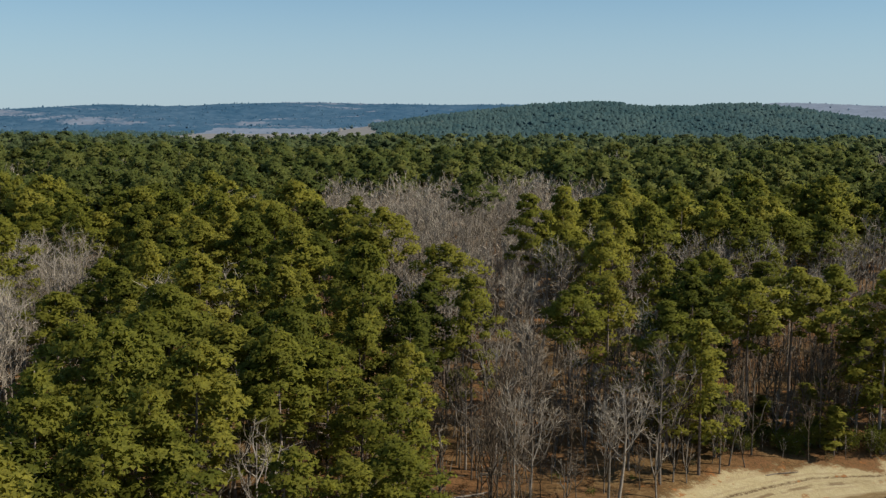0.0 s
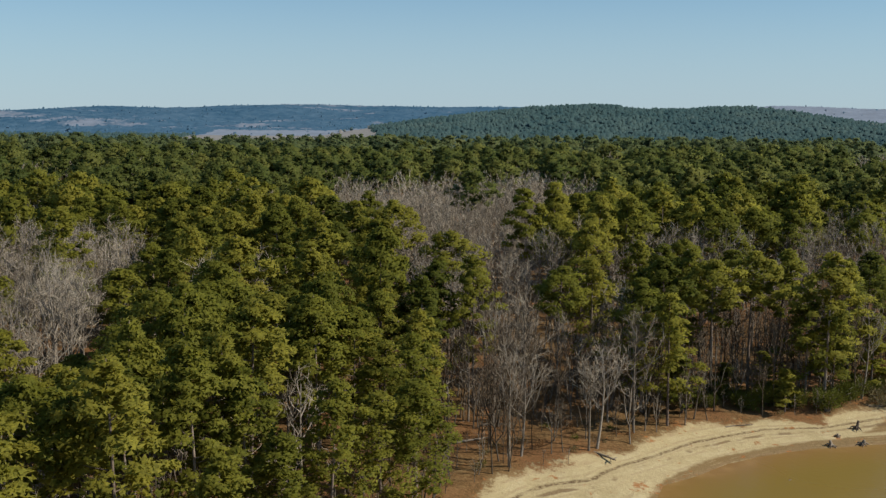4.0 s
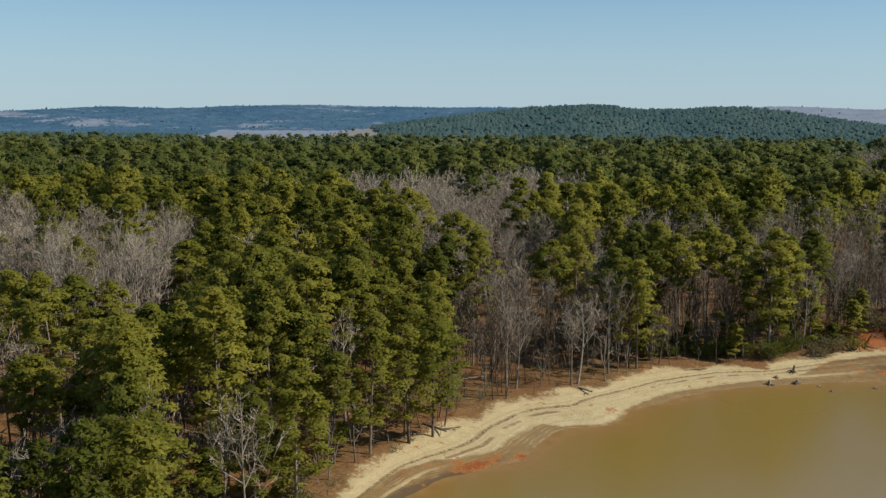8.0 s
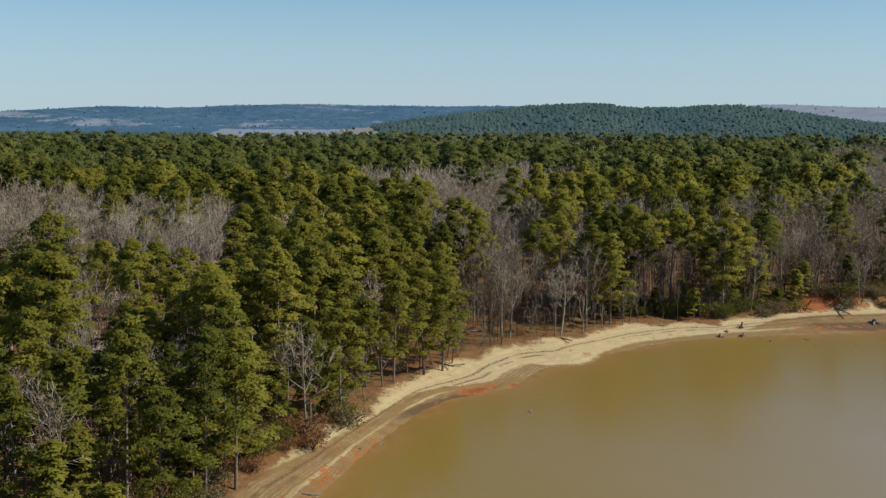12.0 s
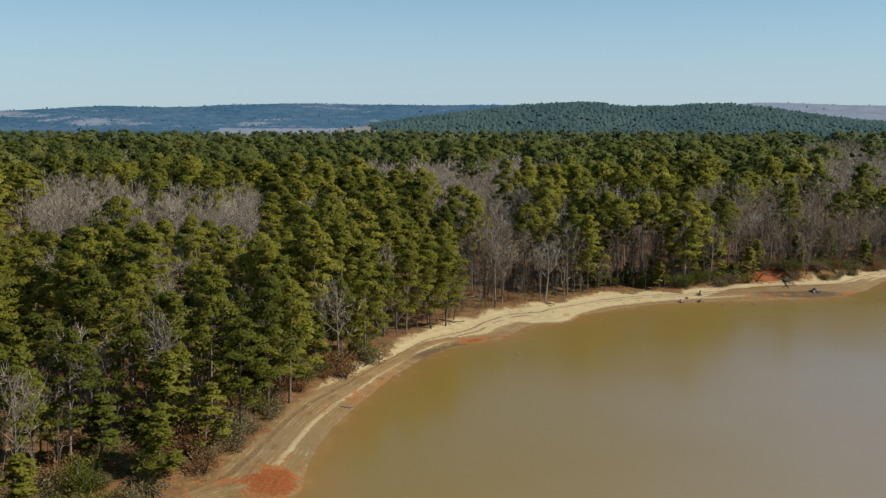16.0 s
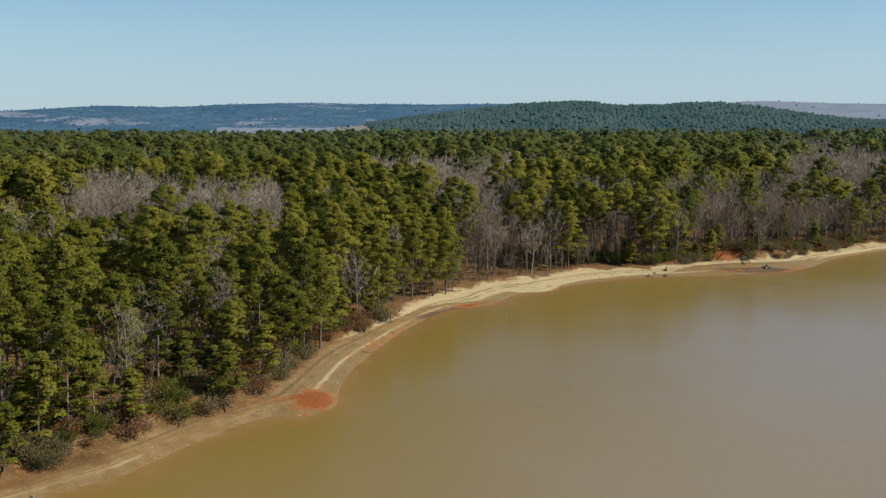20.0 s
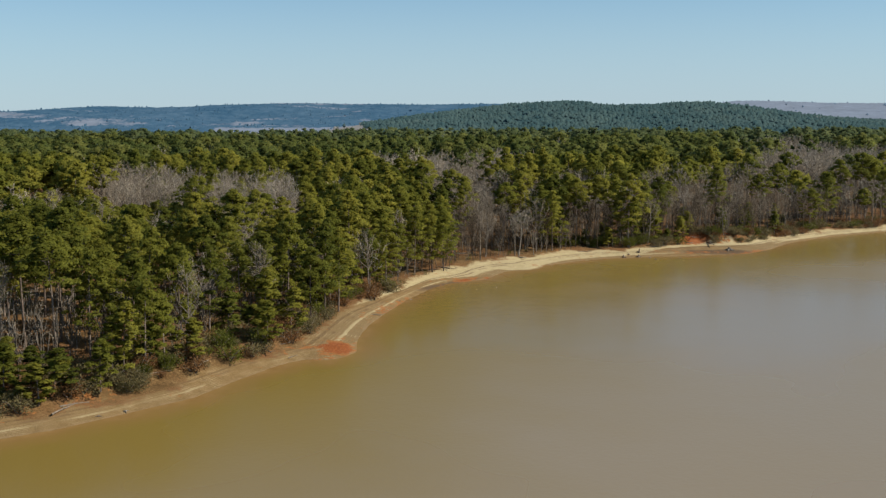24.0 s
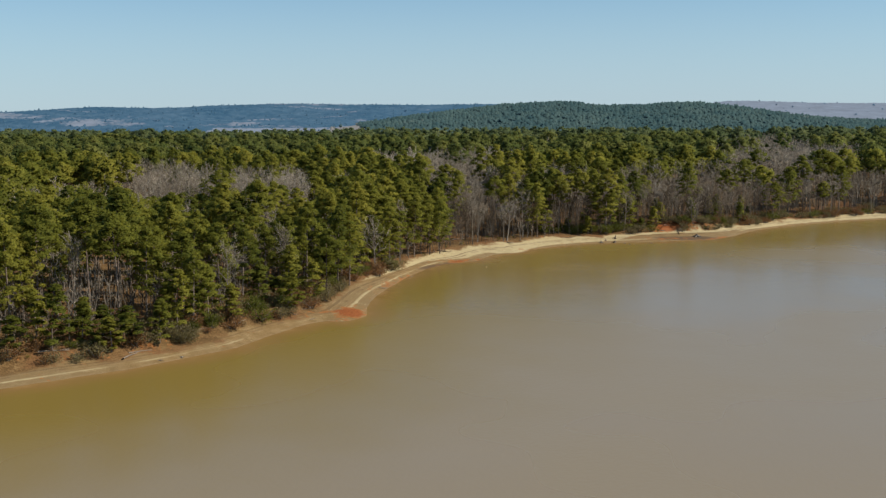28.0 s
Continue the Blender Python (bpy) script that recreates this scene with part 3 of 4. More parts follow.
tagged(new("ground", me), "sandy lake shore rising to leaf-littered forest floor and distant hills", "ground", kind="structure")

wx = axis([(-1300, -200, 50), (-200, -90, 6), (-90, 130, 3.0), (130, 240, 5), (240, 1300, 60)])
wy = axis([(-1250, -200, 50), (-200, -70, 6), (-70, 180, 3.0), (180, 240, 10)])
x, y, f = sheet(wx, wy)
me = tri_mesh("water", np.stack([x, y, np.zeros_like(x)], 1), f, [WATER], smooth=True)
a = me.attributes.new("offshore", "FLOAT", "POINT")
a.data.foreach_set("value", (-signed(x, y, SHORE)).astype(np.float32))
tagged(new("water", me), "calm muddy brown lake water with faint ripples", "water", kind="structure")


def ground_at(x, y):
    x, y = np.atleast_1d(np.asarray(x, float)), np.atleast_1d(np.asarray(y, float))
    return height(x, y, signed(x, y, SHORE), signed(x, y, BRINK))


# ---- where trees stand ----
GREY_A = np.array([(-37, 292), (-5, 308), (20, 326), (45, 290), (40, 252), (20, 205), (13, 122), (-5, 121), (-13, 180), (-27, 205)], float)
GREY_B = np.array([(-150, 240), (-122, 222), (-94, 190), (-80, 172), (-56, 166), (-50, 150), (-48, 124), (-42, 100), (-41, 66), (-50, 58), (-60, 70), (-58, 100), (-66, 118), (-82, 116), (-94, 112), (-118, 170), (-145, 205)], float)
GREY_C = np.array([(112, 186), (122, 265), (160, 405), (250, 570), (246, 450), (240, 360), (150, 182), (128, 178)], float)


def grey_share(x, y, su):
    """The share of leafless trees at a place."""
    p = np.full(x.shape, 0.06)
    p = np.where((su < 30) & (x > 0) & (x < 125), 0.84, p)
    p = np.where((su < 14) & (x < 0), np.where(x < -24, 0.08, 0.2), p)
    p = np.where((x > -56) & (x < -22) & (y > 5) & (y < 52) & (su > 6), 0.42, p)
    p = np.where((su >= 30) & (su < 58) & (x > 10) & (x < 130), 0.64, p)
    p = np.where((su < 48) & (x > 58) & (x < 180), 0.93, p)
    for poly in (GREY_A, GREY_B, GREY_C):
        p = np.where(inside(x, y, poly), np.where(y < 150, 0.86, 0.96), p)
    p = np.where(waves(x, y, 0.03, 21) > 0.85, 0.5, p)
    return p


def reach(x, y):
    """How near the flight comes to a tree while it is in view."""
    return np.maximum(np.maximum(58, np.abs(x + 4) / 0.43), y)


# trees that stand out: x, y, height
PINES = [(-9.5, 115.1, 24), (2.7, 116.5, 20), (13.3, 160, 24.5), (18.6, 168, 25), (24, 154, 24), (30, 161, 23.5), (-3.1, 116.5, 19), (-98, 162, 17), (-61.2, 114.9, 17), (-57.2, 82.4, 17), (-44, 79.7, 17), (-65.4, 73.5, 17), (-43, 112, 18), (-34, 108.5, 18), (-44.6, 134, 18), (126.5, 166, 18), (118, 158, 13), (150, 178, 18), (14.6, 123.2, 18), (-7.8, 89.6, 14.5), (-11.5, 94.5, 17.5), (-4.1, 100.7, 16), (-19.5, 103, 18.5), (-54.4, 13.6, 14), (-51.7, 16.9, 19.6), (-37.2, 2.9, 11.7), (-32.4, 2.9, 8.3), (-29.7, 10.6, 15), (-34.8, 17, 19.6), (-25.8, 25.5, 17), (-28.2, 22, 18), (-11, 67.8, 16.5), (-17.2, 51.4, 15), (-42.8, 10.5, 15.4), (-42.4, -3.9, 8), (-49.7, -2.3, 7.3), (-47.6, 70.5, 20), (50.5, 118.5, 21), (48.6, 120.5, 15), (52.6, 121, 14),
         (111, 171, 20.5), (104, 166, 17), (-66.3, 83.2, 21), (25, 115, 18), (28.5, 119, 20), (86, 155, 20), (-32.5, 89, 20.5), (-27, 95.4, 20), (-15.6, 98, 20.5),
         (-28, 31, 19), (-41.5, 65, 16), (-65, -24, 20.5), (-54, -12.5, 20), (-42.2, 24.5, 15), (-27, 37, 14),
         (-60.5, -22, 18), (-45.4, -5, 15.5), (-32, 128, 20), (-23.3, 128, 19.5), (-18.2, 147, 20), (-20, 79, 21), (-31, 77, 17.5), (-38.5, 79, 14.5),
         (28.7, 140, 19), (33, 128, 20.5), (-48, 79, 18), (68.5, 148, 16), (-39, 14, 17), (-36, 22, 18), (138, 183, 21), (146, 188, 23.5), (153, 192, 22), (131, 180, 17), (160, 197, 20), (36, 122.5, 19), (42, 125, 20), (47, 129, 20), (58, 130, 18), (63, 136, 18), (31, 131, 20), (20, 128, 18)]
BARES = [(-20.6, 43.5, 13.5), (21.2, 116.4, 17), (-72.5, -27, 16.5), (-36, 66, 14)]

rng = np.random.default_rng(7)
taken = [(-70, -33, 5), (-69, -39, 4)] + [(px, py, 4.0) for px, py, _ in PINES] + [(px, py, 3.5) for px, py, _ in BARES]
trees = [("pine", px, py, ph) for px, py, ph in PINES] + [("bare", px, py, ph) for px, py, ph in BARES]


def scatter(y0, y1, step, least=0.6):
    ny = int((y1 - y0) / step)
    half = 0.45 * (y1 + 216) + 20
    nx = int(2 * half / step)
    jx, jy = np.meshgrid(np.arange(nx), np.arange(ny))
    x = -8 - half + (jx + 0.5 * (jy % 2) + rng.uniform(-0.4, 0.4, jx.shape)) * step
    y = y0 + (jy + rng.uniform(-0.4, 0.4, jx.shape)) * step
    x, y = x.ravel(), y.ravel()
    ok = np.abs(x + 8) < 0.45 * (y + 216) + 18
    x, y = x[ok], y[ok]
    su = signed(x, y, BRINK)
    ok = su > least
    return x[ok], y[ok], su[ok]


CLEARING = np.array([(-16, 60), (-3, 80), (12, 97), (24, 111), (40, 115), (40, 118), (24, 117), (8, 111), (-6, 92), (-20, 62)], float)
for kind, y0, y1, step in (("pine", -75, 130, 7.3), ("pine", 130, 260, 7.5), ("pine", 260, 650, 8.9), ("bare", -75, 130, 4.4), ("bare", 130, 330, 5.0), ("bare", 330, 650, 7.6)):
    x, y, su = scatter(y0, y1, step)
    share = grey_share(x, y, su)
    if kind == "pine":
        share = 1 - share
    clear = inside(x, y, CLEARING)
    dice = rng.random((len(x), 3))
    for i in range(len(x)):
        if dice[i, 0] > share[i] or (clear[i] and dice[i, 2] < 0.8):
            continue
        if kind == "pine" and su[i] < 26 and x[i] < -26 and y[i] < 55 and dice[i, 2] < (0.4 if y[i] < 12 else 0.22):
            continue
        if su[i] < 80 and any((x[i] - a) ** 2 + (y[i] - b) ** 2 < c * c for a, b, c in taken):
            continue
        if kind == "bare" and 0 < x[i] < 125 and su[i] < 30 and dice[i, 2] < 0.45:
            trees.append(("slim", x[i], y[i], 7 + 7 * dice[i, 1]))
        elif kind == "bare":
            trees.append((kind, x[i], y[i], 9 + 6 * dice[i, 1] + (3.5 if su[i] > 40 else 0)))
        else:
            edge = 0.72 + 0.28 * min(1, su[i] / 14)
            tall = (14.5 + 8.5 * dice[i, 1]) * edge
            if -135 < x[i] < -36 and 42 < y[i] < 150 and y[i] < 62 - x[i]:  # heights capped so the leafless tract behind shows in the camera's view
                tall = min(tall, 10.5 + 4.5 * dice[i, 1])
            trees.append((kind, x[i], y[i], tall))

x, y, su = scatter(-75, 60, 3.6)
for i in np.nonzero((su < 9) & (x < -18) & (rng.random(len(x)) < 0.32))[0]:
    trees.append(("pine", x[i], y[i], rng.uniform(4.5, 11.5)))
x, y, su = scatter(95, 170, 4.2)
for i in np.nonzero((su < 16) & (x > 20) & (x < 120) & (rng.random(len(x)) < 0.16))[0]:
    trees.append(("pine", x[i], y[i], rng.uniform(4, 9)))

x, y, su = scatter(72, 175, 3.3)
for i in np.nonzero((su < 26) & (x > -10) & (x < 125) & (rng.random(len(x)) < 0.5))[0]:
    trees.append(("slim", x[i], y[i], rng.uniform(5, 13)))

tx, ty = np.array([t[1] for t in trees]), np.array([t[2] for t in trees])
tz = ground_at(tx, ty) - 0.1
near = reach(tx, ty)
rim = signed(tx, ty, BRINK)

SHAPES = ((0.56, 4.2, 3.2), (0.50, 4.0, 2.8), (0.60, 4.7, 3.8), (0.53, 3.9, 2.6), (0.20, 5.0, 3.0), (0.57, 4.8, 3.0), (0.29, 4.8, 3.0))
YOUNG = [pine(150 + i, 22, 30, 48, 0.80, base=0.10, radius=4.4, cone=cn, limbs=6, heart=0.45) for i, cn in enumerate((1.3, 1.8))]
PINE_NEAR = [pine(100 + i, 22, 56, 64, 0.40, base=bs, radius=sp, cone=cn, limbs=16, heart=0.42) for i, (bs, sp, cn) in enumerate(SHAPES)]
PINE_MID = [pine(200 + i, 22, 40, 25, 0.66, base=bs + 0.02, radius=sp * 1.2, cone=cn + 0.6, sides=3, heart=0.66) for i, (bs, sp, cn) in enumerate(SHAPES)]
PINE_LOW = [pine(300 + i, 22, 24, 14, 0.95, base=max(bs, 0.54), radius=sp * 1.32, cone=cn + 0.8, sides=3, heart=0.80) for i, (bs, sp, cn) in enumerate(SHAPES)]
PINE_FARTHEST = [pine(350 + i, 22, 14, 7, 1.3, base=max(bs, 0.60), radius=sp * 1.4, cone=cn + 1.0, sides=3, heart=0.92) for i, (bs, sp, cn) in enumerate(SHAPES)]
SLIM = [bare(450 + i, 12, 8, 6, 0.036, fork=fk, spread=0.26, girth=0.10) for i, fk in enumerate((0.25, 0.35, 0.45, 0.3))]
BARE_NEAR = [bare(400 + i, 14, 11, 8, 0.046, fork=fk, spread=sp) for i, (fk, sp) in enumerate(((0.35, 0.5), (0.5, 0.35), (0.3, 0.65), (0.45, 0.3), (0.25, 0.5)))]
BARE_MID = [bare(500 + i, 14, 8, 15, 0.055, fork=0.3, spread=0.45, sides=4) for i in range(5)]
BARE_LOW = [bare(600 + i, 14, 7, 6, 0.12, fork=0.3, spread=0.5, sides=3) for i in range(4)]


def tree_thing(kind, wood, crown, bark, leaf):
    root = new(kind)
    for nm, (v, f, *soft), mat in (("trunk", wood, bark), ("crown", crown, leaf)):
        part = new(nm, tri_mesh(nm, v, f, [mat], smooth=bool(soft), normals=soft[0] if soft else None))
        part.parent = root
    return root


def placed(v, x, y, z, scale, turn, lean=0.0):
    c, s = math.cos(turn), math.sin(turn)
    out = np.empty_like(v)
    out[:, 0] = x + scale[0] * (v[:, 0] * c - v[:, 1] * s) + lean * v[:, 2]
    out[:, 1] = y + scale[0] * (v[:, 0] * s + v[:, 1] * c)
    out[:, 2] = z + scale[1] * v[:, 2]
    return out


def plant(kind, models, mid, low, full_height, bark, leaf, far_tone, farthest_tone, limit, label, category, group, bulk, bulk_label):
    ids = [i for i, t in enumerate(trees) if t[0] == kind]
    ids.sort(key=lambda i: (i >= len(PINES) + len(BARES), near[i], i))
    roots = {}
    heap = []
    r = np.random.default_rng(len(ids))
    for n, i in enumerate(ids):
        _, px, py, ph = trees[i]
        turn, k = r.uniform(0, 6.28), int(r.integers(0, 60))
        fat = ph / full_height
        wide = (0.36 + 0.64 * fat) * r.uniform(0.9, 1.18)
        if n < limit:
            m = len(SHAPES) + k % 2 if kind == "pine" and ph < 12 else (4 if py > 6 and k % 5 else 6) if kind == "pine" and rim[i] < 15 and px < 0 else 4 + 2 * (k % 2) if kind == "pine" and rim[i] < 9 else k % min(len(models), len(SHAPES))
            place = pose(px, py, tz[i], r.normal() * 1.2, r.normal() * 1.2, math.degrees(turn)) @ Matrix.Diagonal((wide, wide, fat, 1))
            if m not in roots:
                root = tree_thing(kind + "_tree", *models[m], bark, leaf)
                tagged(root, label, category, group)
                root.matrix_basis = place
                roots[m] = root
            else:
                ob = copy_thing(roots[m], Matrix.Identity(4))
                ob.matrix_basis = place
        else:
            bank = models[-2:] if ph < 12 and kind == "pine" else models[:7] if near[i] < 118 else mid if near[i] < 260 else PINE_FARTHEST if kind == "pine" and py > 430 else low
            wood, crown = bank[k % len(bank)]
            lean = r.normal() * 0.015
            for slot, (v, f, *soft) in ((0, wood), (1, crown)):
                up = placed(soft[0] if soft else vertex_normals(v, f), 0, 0, 0, (1, 1), turn)
                heap.append((placed(v, px, py, tz[i], (wide, fat), turn, lean), f, slot, r.random(), py, up))
    # farther pine stands take needle colours with haze put in
    for name, text, y0, y1, fol in ((bulk, bulk_label, -999, 235, leaf), ("back_" + bulk, "farther " + bulk_label, 235, 460, far_tone), ("distant_" + bulk, "distant hazy " + bulk_label, 460, 999, farthest_tone)):
        part = [h for h in heap if y0 <= h[4] < y1]
        if not part:
            continue
        v, f = join([h[:2] for h in part])
        idx = np.concatenate([np.full(len(h[1]), h[2]) for h in part])
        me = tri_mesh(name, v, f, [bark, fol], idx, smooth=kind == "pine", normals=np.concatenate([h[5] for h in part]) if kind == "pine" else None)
        tone = me.attributes.new("tone", "FLOAT", "POINT")
        tone.data.foreach_set("value", np.concatenate([np.full(len(h[0]), h[3], np.float32) for h in part]))
        tagged(new(name, me), text, "forest", kind="stuff")


plant("pine", PINE_NEAR + YOUNG, PINE_MID, PINE_LOW, 22, PINE_BARK, PINE, PINE_HAZE, PINE_FAR_HAZE, 300, "tall green pine with bare lower trunk in dense lakeside forest", "pine tree",
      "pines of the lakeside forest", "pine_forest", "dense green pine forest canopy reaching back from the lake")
plant("bare", BARE_NEAR, BARE_MID, BARE_LOW, 14, GREY_BARK, TWIG, TWIG, TWIG, 260, "leafless grey winter hardwood tree among the pines", "bare tree",
      "leafless trees of the lakeside forest", "bare_forest", "patches of leafless grey hardwoods within the pine forest")

plant("slim", SLIM, SLIM, SLIM, 12, BROWN_BARK, TWIG_DARK, TWIG_DARK, TWIG_DARK, 200, "slender leafless brown sapling on the forest edge", "sapling",
      "saplings of the forest edge", "sapling_thicket", "thicket of slender leafless brown saplings")


# ---- distant woods ----
def hill_crowns(g, x, y, z, bare_land, size, share):
    """A rounded, uneven crown at most points of a far wood's roof."""
    keep = np.nonzero(g.random(len(x)) < np.where(bare_land < 0.7, share, 0.012))[0]
    n = len(keep)
    spin = np.linalg.qr(g.normal(size=(n, 3, 3)))[0]
    spin *= np.where(np.linalg.det(spin) < 0, -1, 1)[:, None, None]
    r = size * g.uniform(0.7, 1.3, n)
    v = np.einsum("vk,njk->nvj", OCT_V, spin) * np.array([1, 1, 1.15]) * r[:, None, None] * g.uniform(0.75, 1.15, (n, 6, 1))
    v += np.stack([x[keep], y[keep], z[keep] + g.uniform(-0.3, 0.7, n) * size], 1)[:, None]
    return v.reshape(-1, 3), (OCT_F[None] + 6 * np.arange(n)[:, None, None]).reshape(-1, 3), np.repeat(bare_land[keep] * 0.5, 6)


def canopy(name, label, y0, y1, rows, cols, rise, rough, mat, seed, crowns=0.0, share=0.93):
    """The roof of a far wood: a rough sheet over the hills."""
    g = np.random.default_rng(seed)
    v, u = np.meshgrid(np.linspace(0, 1, rows), np.linspace(-1, 1, cols), indexing="ij")
    y = y0 + (y1 - y0) * (v + g.uniform(-0.4, 0.4, v.shape) / rows)
    x = -8 + (u + g.uniform(-0.8, 0.8, u.shape) / cols) * (0.44 * (y + 216) + 60)
    x, y = x.ravel(), y.ravel()
    bare_land = smooth(waves(x * 0.5, y, 0.006, 31) + 0.5 * waves(x, y, 0.02, 33), 0.4, 1.4) * 0.6 if y1 < 2000 else smooth(waves(x * 0.7, y, 0.008, 37) + 0.6 * waves(x, y, 0.028, 33), -0.1, 1.0) * 0.62 + 0.06
    for here in ((x < -110 - 0.1 * (y - 1500) + 25 * waves(x, y, 0.01, 4)) & (x > -470) & (y > 1350) & (y < 2300),
                 (x > 560 + 40 * waves(x, y, 0.01, 6)) & (y > 1850) & (y < 3200),
                 (y > 1000) & (y < 1190) & (x > -200) & (waves(x, y, 0.012, 36) > -0.1)):
        bare_land = np.where(here, 1, bare_land)
    z = ground_at(x, y) + rise + rough * g.uniform(-1, 1, x.shape) * (1 - 0.6 * bare_land)
    k = np.arange(rows * cols).reshape(rows, cols)
    f = np.concatenate([np.stack([k[:-1, :-1], k[:-1, 1:], k[1:, 1:]], -1).reshape(-1, 3), np.stack([k[:-1, :-1], k[1:, 1:], k[1:, :-1]], -1).reshape(-1, 3)])
    v = np.stack([x, y, z], 1)
    if crowns:  # single crowns rise from the roof
        v2, f2, b2 = hill_crowns(g, x, y, z, bare_land, crowns, share)
        v, f, bare_land = np.concatenate([v, v2]), np.concatenate([f, f2 + len(v)]), np.concatenate([bare_land, b2])
    me = tri_mesh(name, v, f, [mat], smooth=True, normals=unit_rows(vertex_normals(v, f) + [0, 0, 1.8]))
    a = me.attributes.new("leafless", "FLOAT", "POINT")
    a.data.foreach_set("value", bare_land.astype(np.float32))
    tagged(new(name, me), label, "forest", kind="stuff")


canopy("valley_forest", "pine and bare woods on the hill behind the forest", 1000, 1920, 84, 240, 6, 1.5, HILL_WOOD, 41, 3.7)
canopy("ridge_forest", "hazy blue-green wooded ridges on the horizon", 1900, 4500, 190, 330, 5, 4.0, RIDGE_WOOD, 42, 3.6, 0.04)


# ---- undergrowth ----
def brush():
    """Thin leafless saplings and low litter sprays under the trees by the shore."""
    g = np.random.default_rng(77)
    kinds = [bare(700 + i, 5, 5, 4, 0.03, fork=0.15, spread=0.35, sides=3) for i in range(5)]
    lows = [shrub(720 + i, 0.9, 150, 0.18) for i in range(3)]
    hedge = [shrub(740 + i, 1.5, 700, 0.17) for i in range(4)]
    x, y, su = scatter(-75, 205, 2.5, -1.1)
    ok = (su < 34) & (x > -110) & (x < 180)
    x, y, su = x[ok], y[ok], su[ok]
    z = ground_at(x, y) - 0.05
    heap, low = [], []
    for i in range(len(x)):
        d = g.random(4)
        if (su[i] < 7.5 and (x[i] < -16 or x[i] > 84 or 58 < x[i] < 80) and d[0] < 0.78) or (su[i] < 14 and x[i] < -26 and d[0] < 0.45):
            wood, fine = hedge[int(d[1] * 4)]
            k = 0.6 + 1.4 * d[2] ** 1.3
            low.append((placed(fine[0], x[i], y[i], z[i], (k * 1.15, k), d[3] * 6.28), fine[1], (0, 0, 1, 1, 1, 2)[int(d[3] * 6)]))
            heap.append((placed(wood[0], x[i], y[i], z[i], (k * 1.15, k), d[3] * 6.28), wood[1], 0))
        elif su[i] < 0.5:
            continue
        elif d[0] < (0.78 if x[i] < -20 and su[i] < 14 else 0.7):
            wood, fine = kinds[int(d[1] * 5)]
            k = (0.75 if x[i] < -20 else 0.35) + 1.4 * d[2] ** 1.5
            t = d[3] * 6.28
            heap.append((placed(wood[0], x[i], y[i], z[i], (k, k), t), wood[1], 0))
            heap.append((placed(fine[0], x[i], y[i], z[i], (k, k), t), fine[1], 1))
        elif d[0] < (0.99 if su[i] < 9 else 0.9):
            wood, fine = lows[int(d[1] * 3)]
            k = (0.5 + 1.1 * d[2] ** 2) if x[i] < -20 and su[i] < 9 else 0.35 + 0.5 * d[2]
            low.append((placed(fine[0], x[i], y[i], z[i], (k * 1.3, k * 0.9), d[3] * 6.28), fine[1], (0, 1, 1, 2)[int(d[3] * 4)]))
    for name, label, part, mats in (("brush", "thin leafless saplings and brush under the shore trees", heap, [GREY_BARK, TWIG]),
                                    ("undergrowth", "rusty dead leaves and low shrubs on the forest edge", low, [RUST, BUSH, CEDAR])):
        v, f = join([(a, b) for a, b, _ in part])
        idx = np.concatenate([np.full(len(b), c) for _, b, c in part])
        tagged(new(name, tri_mesh(name, v, f, mats, idx)), label, "undergrowth", kind="stuff")


brush()


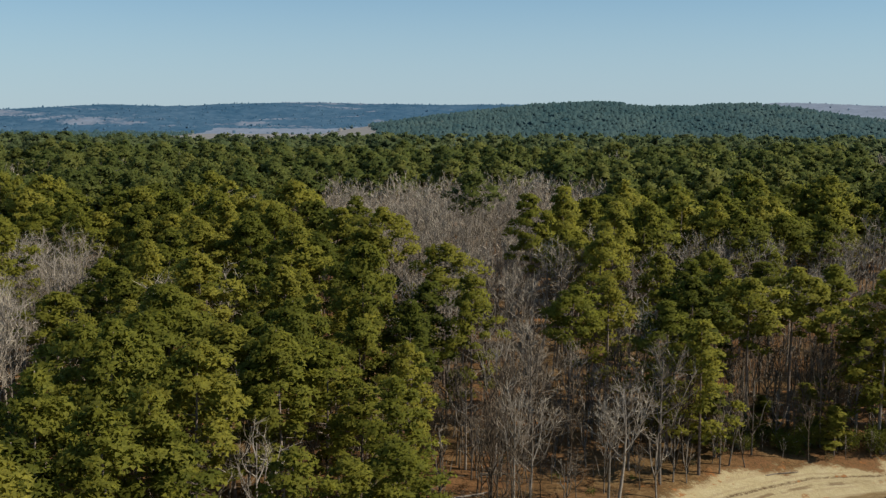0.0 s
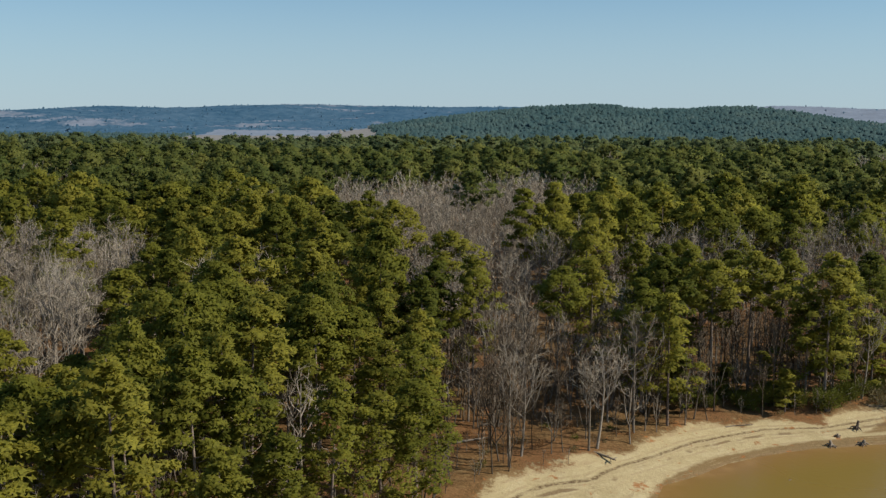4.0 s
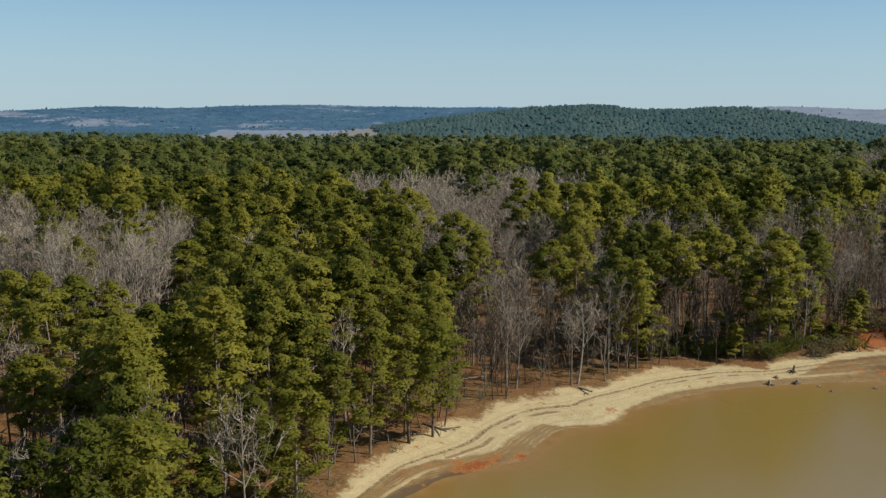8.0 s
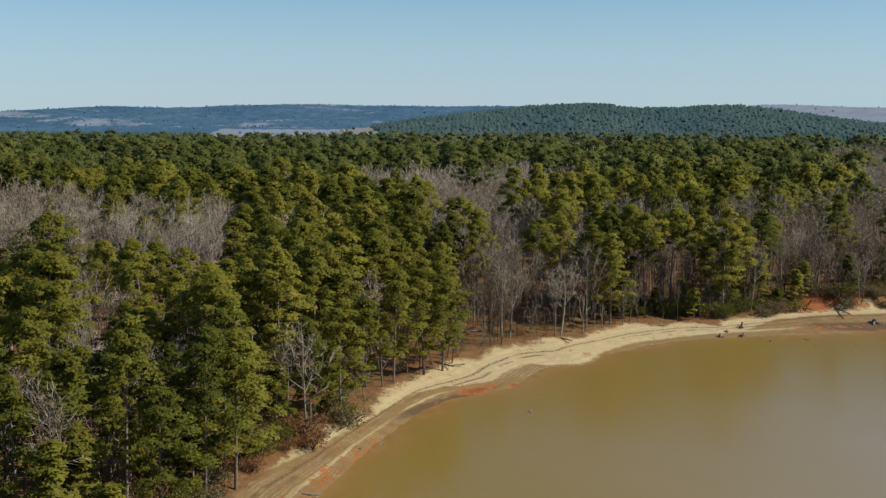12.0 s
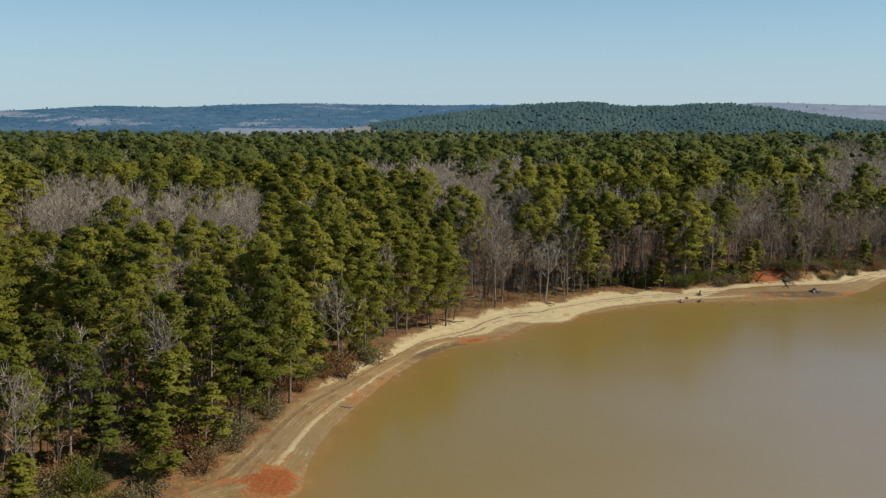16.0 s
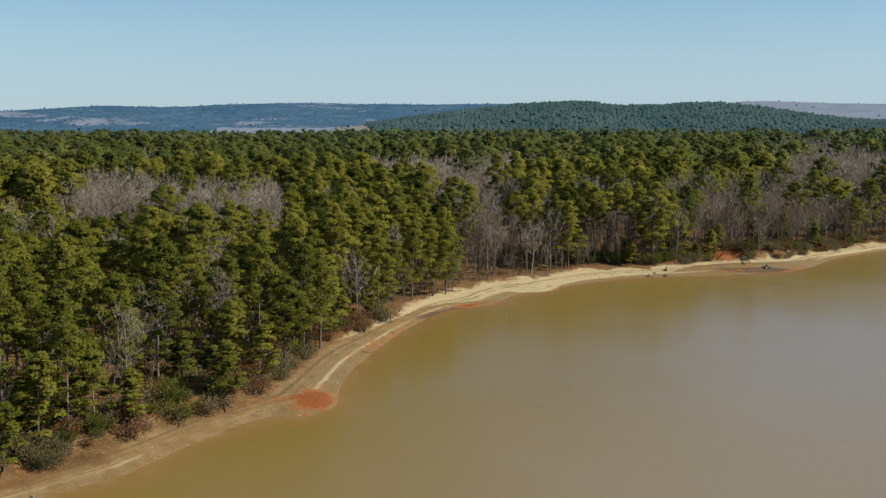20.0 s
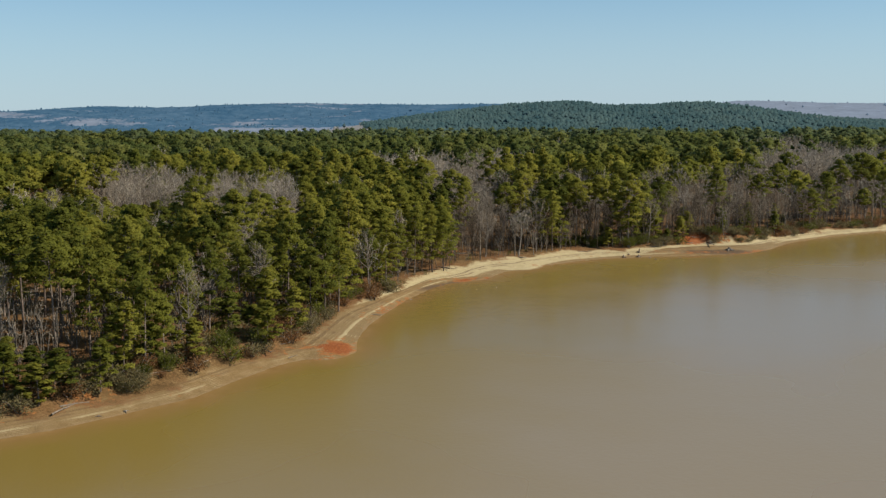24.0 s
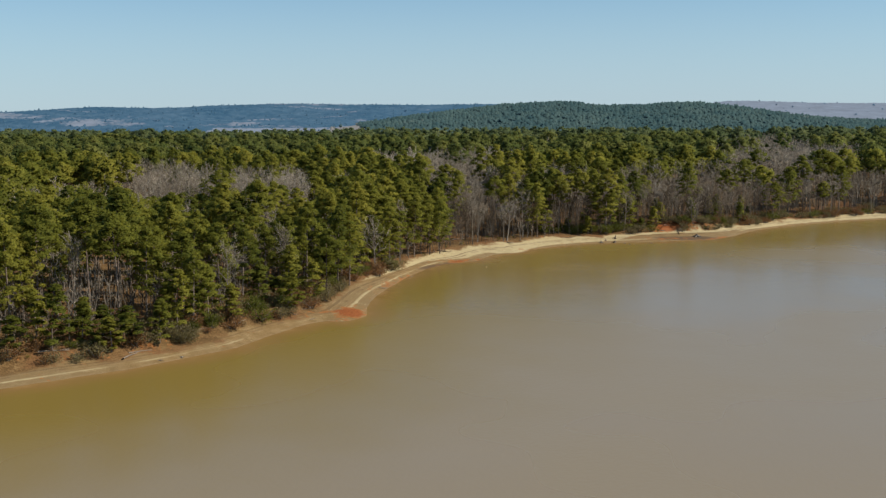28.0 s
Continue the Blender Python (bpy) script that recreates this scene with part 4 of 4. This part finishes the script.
def shrubs():
    kinds = {}
    spots = [("green_shrub", -42.0, -12.5, 3.0), ("grey_shrub", -46.3, -16.5, 2.6), ("green_shrub", -48.2, -24, 2.2), ("grey_shrub", -51.3, -33.5, 2.5),
             ("grey_shrub", -59, -38, 1.5), ("green_shrub", -72.5, -29, 2.4), ("grey_shrub", -66, -42, 1.6), ("grey_shrub", 85.5, 131, 3.0),
             ("green_shrub", 94, 139, 2.6), ("green_shrub", 99, 144, 2.2), ("green_shrub", 50.5, 117, 3.4), ("green_shrub", 46, 118, 3.0),
             ("green_shrub", 56, 122.5, 3.0), ("green_shrub", 39, 117.5, 2.6), ("green_shrub", 34, 117, 2.2), ("green_shrub", 42.5, 119, 3.0), ("green_shrub", 53, 120.5, 3.2), ("green_shrub", 62, 127, 2.0), ("green_shrub", -38, -4, 1.8),
             ("grey_shrub", -44, -14, 1.4), ("green_shrub", 68, 131.5, 1.6), ("green_shrub", -26, 33, 1.5), ("green_shrub", 30, 119.5, 2.6), ("green_shrub", 36.5, 120.5, 3.0), ("green_shrub", 44, 122, 2.8), ("green_shrub", 25.5, 121, 2.2),
             ("green_shrub", 60, 125, 2.4), ("grey_shrub", 77, 131, 1.8), ("green_shrub", 80, 130.5, 2.0), ("green_shrub", 90, 135, 2.4), ("green_shrub", 104, 148, 2.2),
             ("grey_shrub", -45.2, -19, 2.0), ("green_shrub", -50.6, -28, 1.8), ("green_shrub", -56, -36, 1.6), ("grey_shrub", -58.6, -38.4, 2.0), ("green_shrub", -64, -41.4, 1.8), ("grey_shrub", -36.8, -6.4, 1.6),
             ("green_shrub", -33.4, 4.5, 1.5), ("grey_shrub", -40.6, -10.2, 1.7), ("green_shrub", -43.4, -16.2, 1.5), ("grey_shrub", -53.2, -33.2, 1.7)]
    for i, (kind, x, y, r) in enumerate(spots):
        m = pose(x, y, float(ground_at(x, y)[0]) - 0.05, 0, 0, i * 77) @ Matrix.Diagonal((r, r, r * 0.85, 1))
        if kind not in kinds:
            wood, fine = shrub(800 + i, 1.0, 3300, 0.075)
            kinds[kind] = tagged(new(kind), "dense " + kind.split("_")[0] + "ish shrub on the eroded shore bank", "shrub", "shrubs along the shore bank")
            for nm, (v, f), mat in (("woody_base", wood, GREY_BARK), ("foliage", fine, CEDAR if kind == "green_shrub" else BUSH)):
                new(nm, tri_mesh(nm, v, f, [mat])).parent = kinds[kind]
            kinds[kind].matrix_basis = m
        else:
            copy_thing(kinds[kind], Matrix.Identity(4)).matrix_basis = m


shrubs()


# ---- driftwood and stumps ----
def driftwood(seed, x, y, length, turn, thick, label, lift=0.12):
    g = np.random.default_rng(seed)
    t = np.linspace(0, 1, 7)
    p = np.stack([t * length - length / 2, 0.06 * length * np.sin(t * 3 + g.uniform(0, 3)), thick * 0.4 + 0.05 * length * t * g.uniform(0, 1)], 1)
    ob = new("driftwood_log", None)
    v, f = tube(p, thick * (1 - 0.6 * t), 7)
    new("trunk", tri_mesh("trunk", v, f, [DEAD])).parent = ob
    for i in range(4):
        s = g.uniform(0.35, 0.95)
        a = np.array([np.interp(s, t, p[:, k]) for k in range(3)])
        w = np.array([g.uniform(0.2, 0.9), g.choice([-1, 1]) * g.uniform(0.5, 1), g.uniform(0.0, 0.25)])
        e = a + w * length * g.uniform(0.12, 0.25)
        v, f = tube([a, (a + e) / 2 + [0, 0, 0.05], e], [thick * 0.4, thick * 0.28, thick * 0.1], 5)
        new("branch", tri_mesh("branch", v, f, [DEAD])).parent = ob
    z = max(0.0, float(ground_at(x, y)[0]))
    ob.matrix_basis = pose(x, y, z + lift * thick, 0, 0, turn)
    tagged(ob, label, "driftwood", "driftwood along the shore")


for i, (x, y, n, turn, th) in enumerate(((17.0, 98.4, 5.0, -48, 0.22), (72.3, 129.5, 9.5, -88, 0.2), (75.8, 126, 12, -84, 0.24), (69, 127, 7, -60, 0.15), (-35.5, -8.6, 5.5, -52, 0.2),
                                     (-33, -3.8, 3.2, 40, 0.14), (-32.4, 3, 5, 82, 0.15), (-18.4, 26.6, 3.5, -10, 0.1), (2.1, 101, 4.2, 30, 0.18), (5.5, 108, 4, 10, 0.18),
                                     (-3.6, 77.6, 4.5, -45, 0.2), (-16.7, 62, 4, 60, 0.1), (59.5, 120.5, 4.5, 5, 0.18), (37, 111, 4, 20, 0.1), (-56.8, -34, 5, 60, 0.15),
                                     (-57, -40, 4, 35, 0.14), (-70, -45, 5, 10, 0.15), (-30.5, -9.5, 2.2, 60, 0.09), (-33.6, 1.4, 4.6, 104, 0.2), (-34.4, -2.4, 3.8, -20, 0.14), (-37.2, -7.4, 4.2, -34, 0.13), (-57.8, -41.8, 5.2, 74, 0.15), (-48.6, -26.8, 3.6, 50, 0.11), (-43.4, -19.2, 3.2, 66, 0.1), (-2.2, 78.6, 4.0, 20, 0.14), (-6.4, 75.4, 4.4, 55, 0.13))):
    driftwood(900 + i, x, y, n, turn, th, "weathered fallen log lying on the sandy shore")


def stump(seed, x, y, h, r, mat):
    g = np.random.default_rng(seed)
    ob = new("tree_stump", None)
    t = np.linspace(0, 1, 5)
    v, f = tube(np.stack([0.15 * h * t * g.normal(), 0.15 * h * t * g.normal(), t * h - 0.15], 1), r * (1.3 - 0.75 * t + 0.12 * g.normal(size=5)), 7)
    new("stump", tri_mesh("stump", v, f, [mat])).parent = ob
    for i in range(5):
        a = i * 1.2566 + g.normal() * 0.3
        l = r * g.uniform(2.2, 4.2)
        d = np.array([np.cos(a), np.sin(a), 0])
        v, f = tube([[0, 0, 0.25 * h], d * l * 0.5 + [0, 0, 0.2 * h * g.uniform(0.5, 1.6)], d * l + [0, 0, -0.1]], [r * 0.5, r * 0.32, r * 0.1], 5)
        new("root", tri_mesh("root", v, f, [mat])).parent = ob
    ob.matrix_basis = pose(x, y, max(-0.12, float(ground_at(x, y)[0])), 0, 0, g.uniform(0, 360))
    tagged(ob, "grey weathered stump with exposed roots at the waterline", "tree stump", "stumps along the waterline")


for i, (x, y, h, r) in enumerate(((-11.4, 44.4, 0.3, 0.22), (-9.4, 46.9, 0.25, 0.2), (-5.7, 48.5, 0.22, 0.18), (3.6, 56.3, 0.35, 0.2), (8.2, 58.1, 0.6, 0.16), (11.6, 56.8, 0.25, 0.15),
                                  (47.2, 106.3, 0.9, 0.28), (52.3, 111.5, 1.3, 0.26), (51.3, 107, 0.8, 0.28), (54.3, 105.3, 0.5, 0.26), (55.3, 102.6, 0.55, 0.22), (62.4, 104.5, 0.6, 0.2),
                                  (62.2, 99.5, 0.4, 0.16), (69.8, 100.9, 0.4, 0.16), (38.2, 94.4, 0.25, 0.2), (79.9, 117.5, 1.0, 0.55), (-50, -40, 0.3, 0.2), (-53, -42.5, 0.25, 0.16),
                                  (49, 109, 0.6, 0.2), (-14, 42, 0.2, 0.16), (-33.2, 2.2, 1.3, 0.45), (-59.4, -39.2, 0.9, 0.3))):
    stump(950 + i, x, y, h, r, GREY_BARK if i in (0, 1, 2, 15, 16) else DEAD)
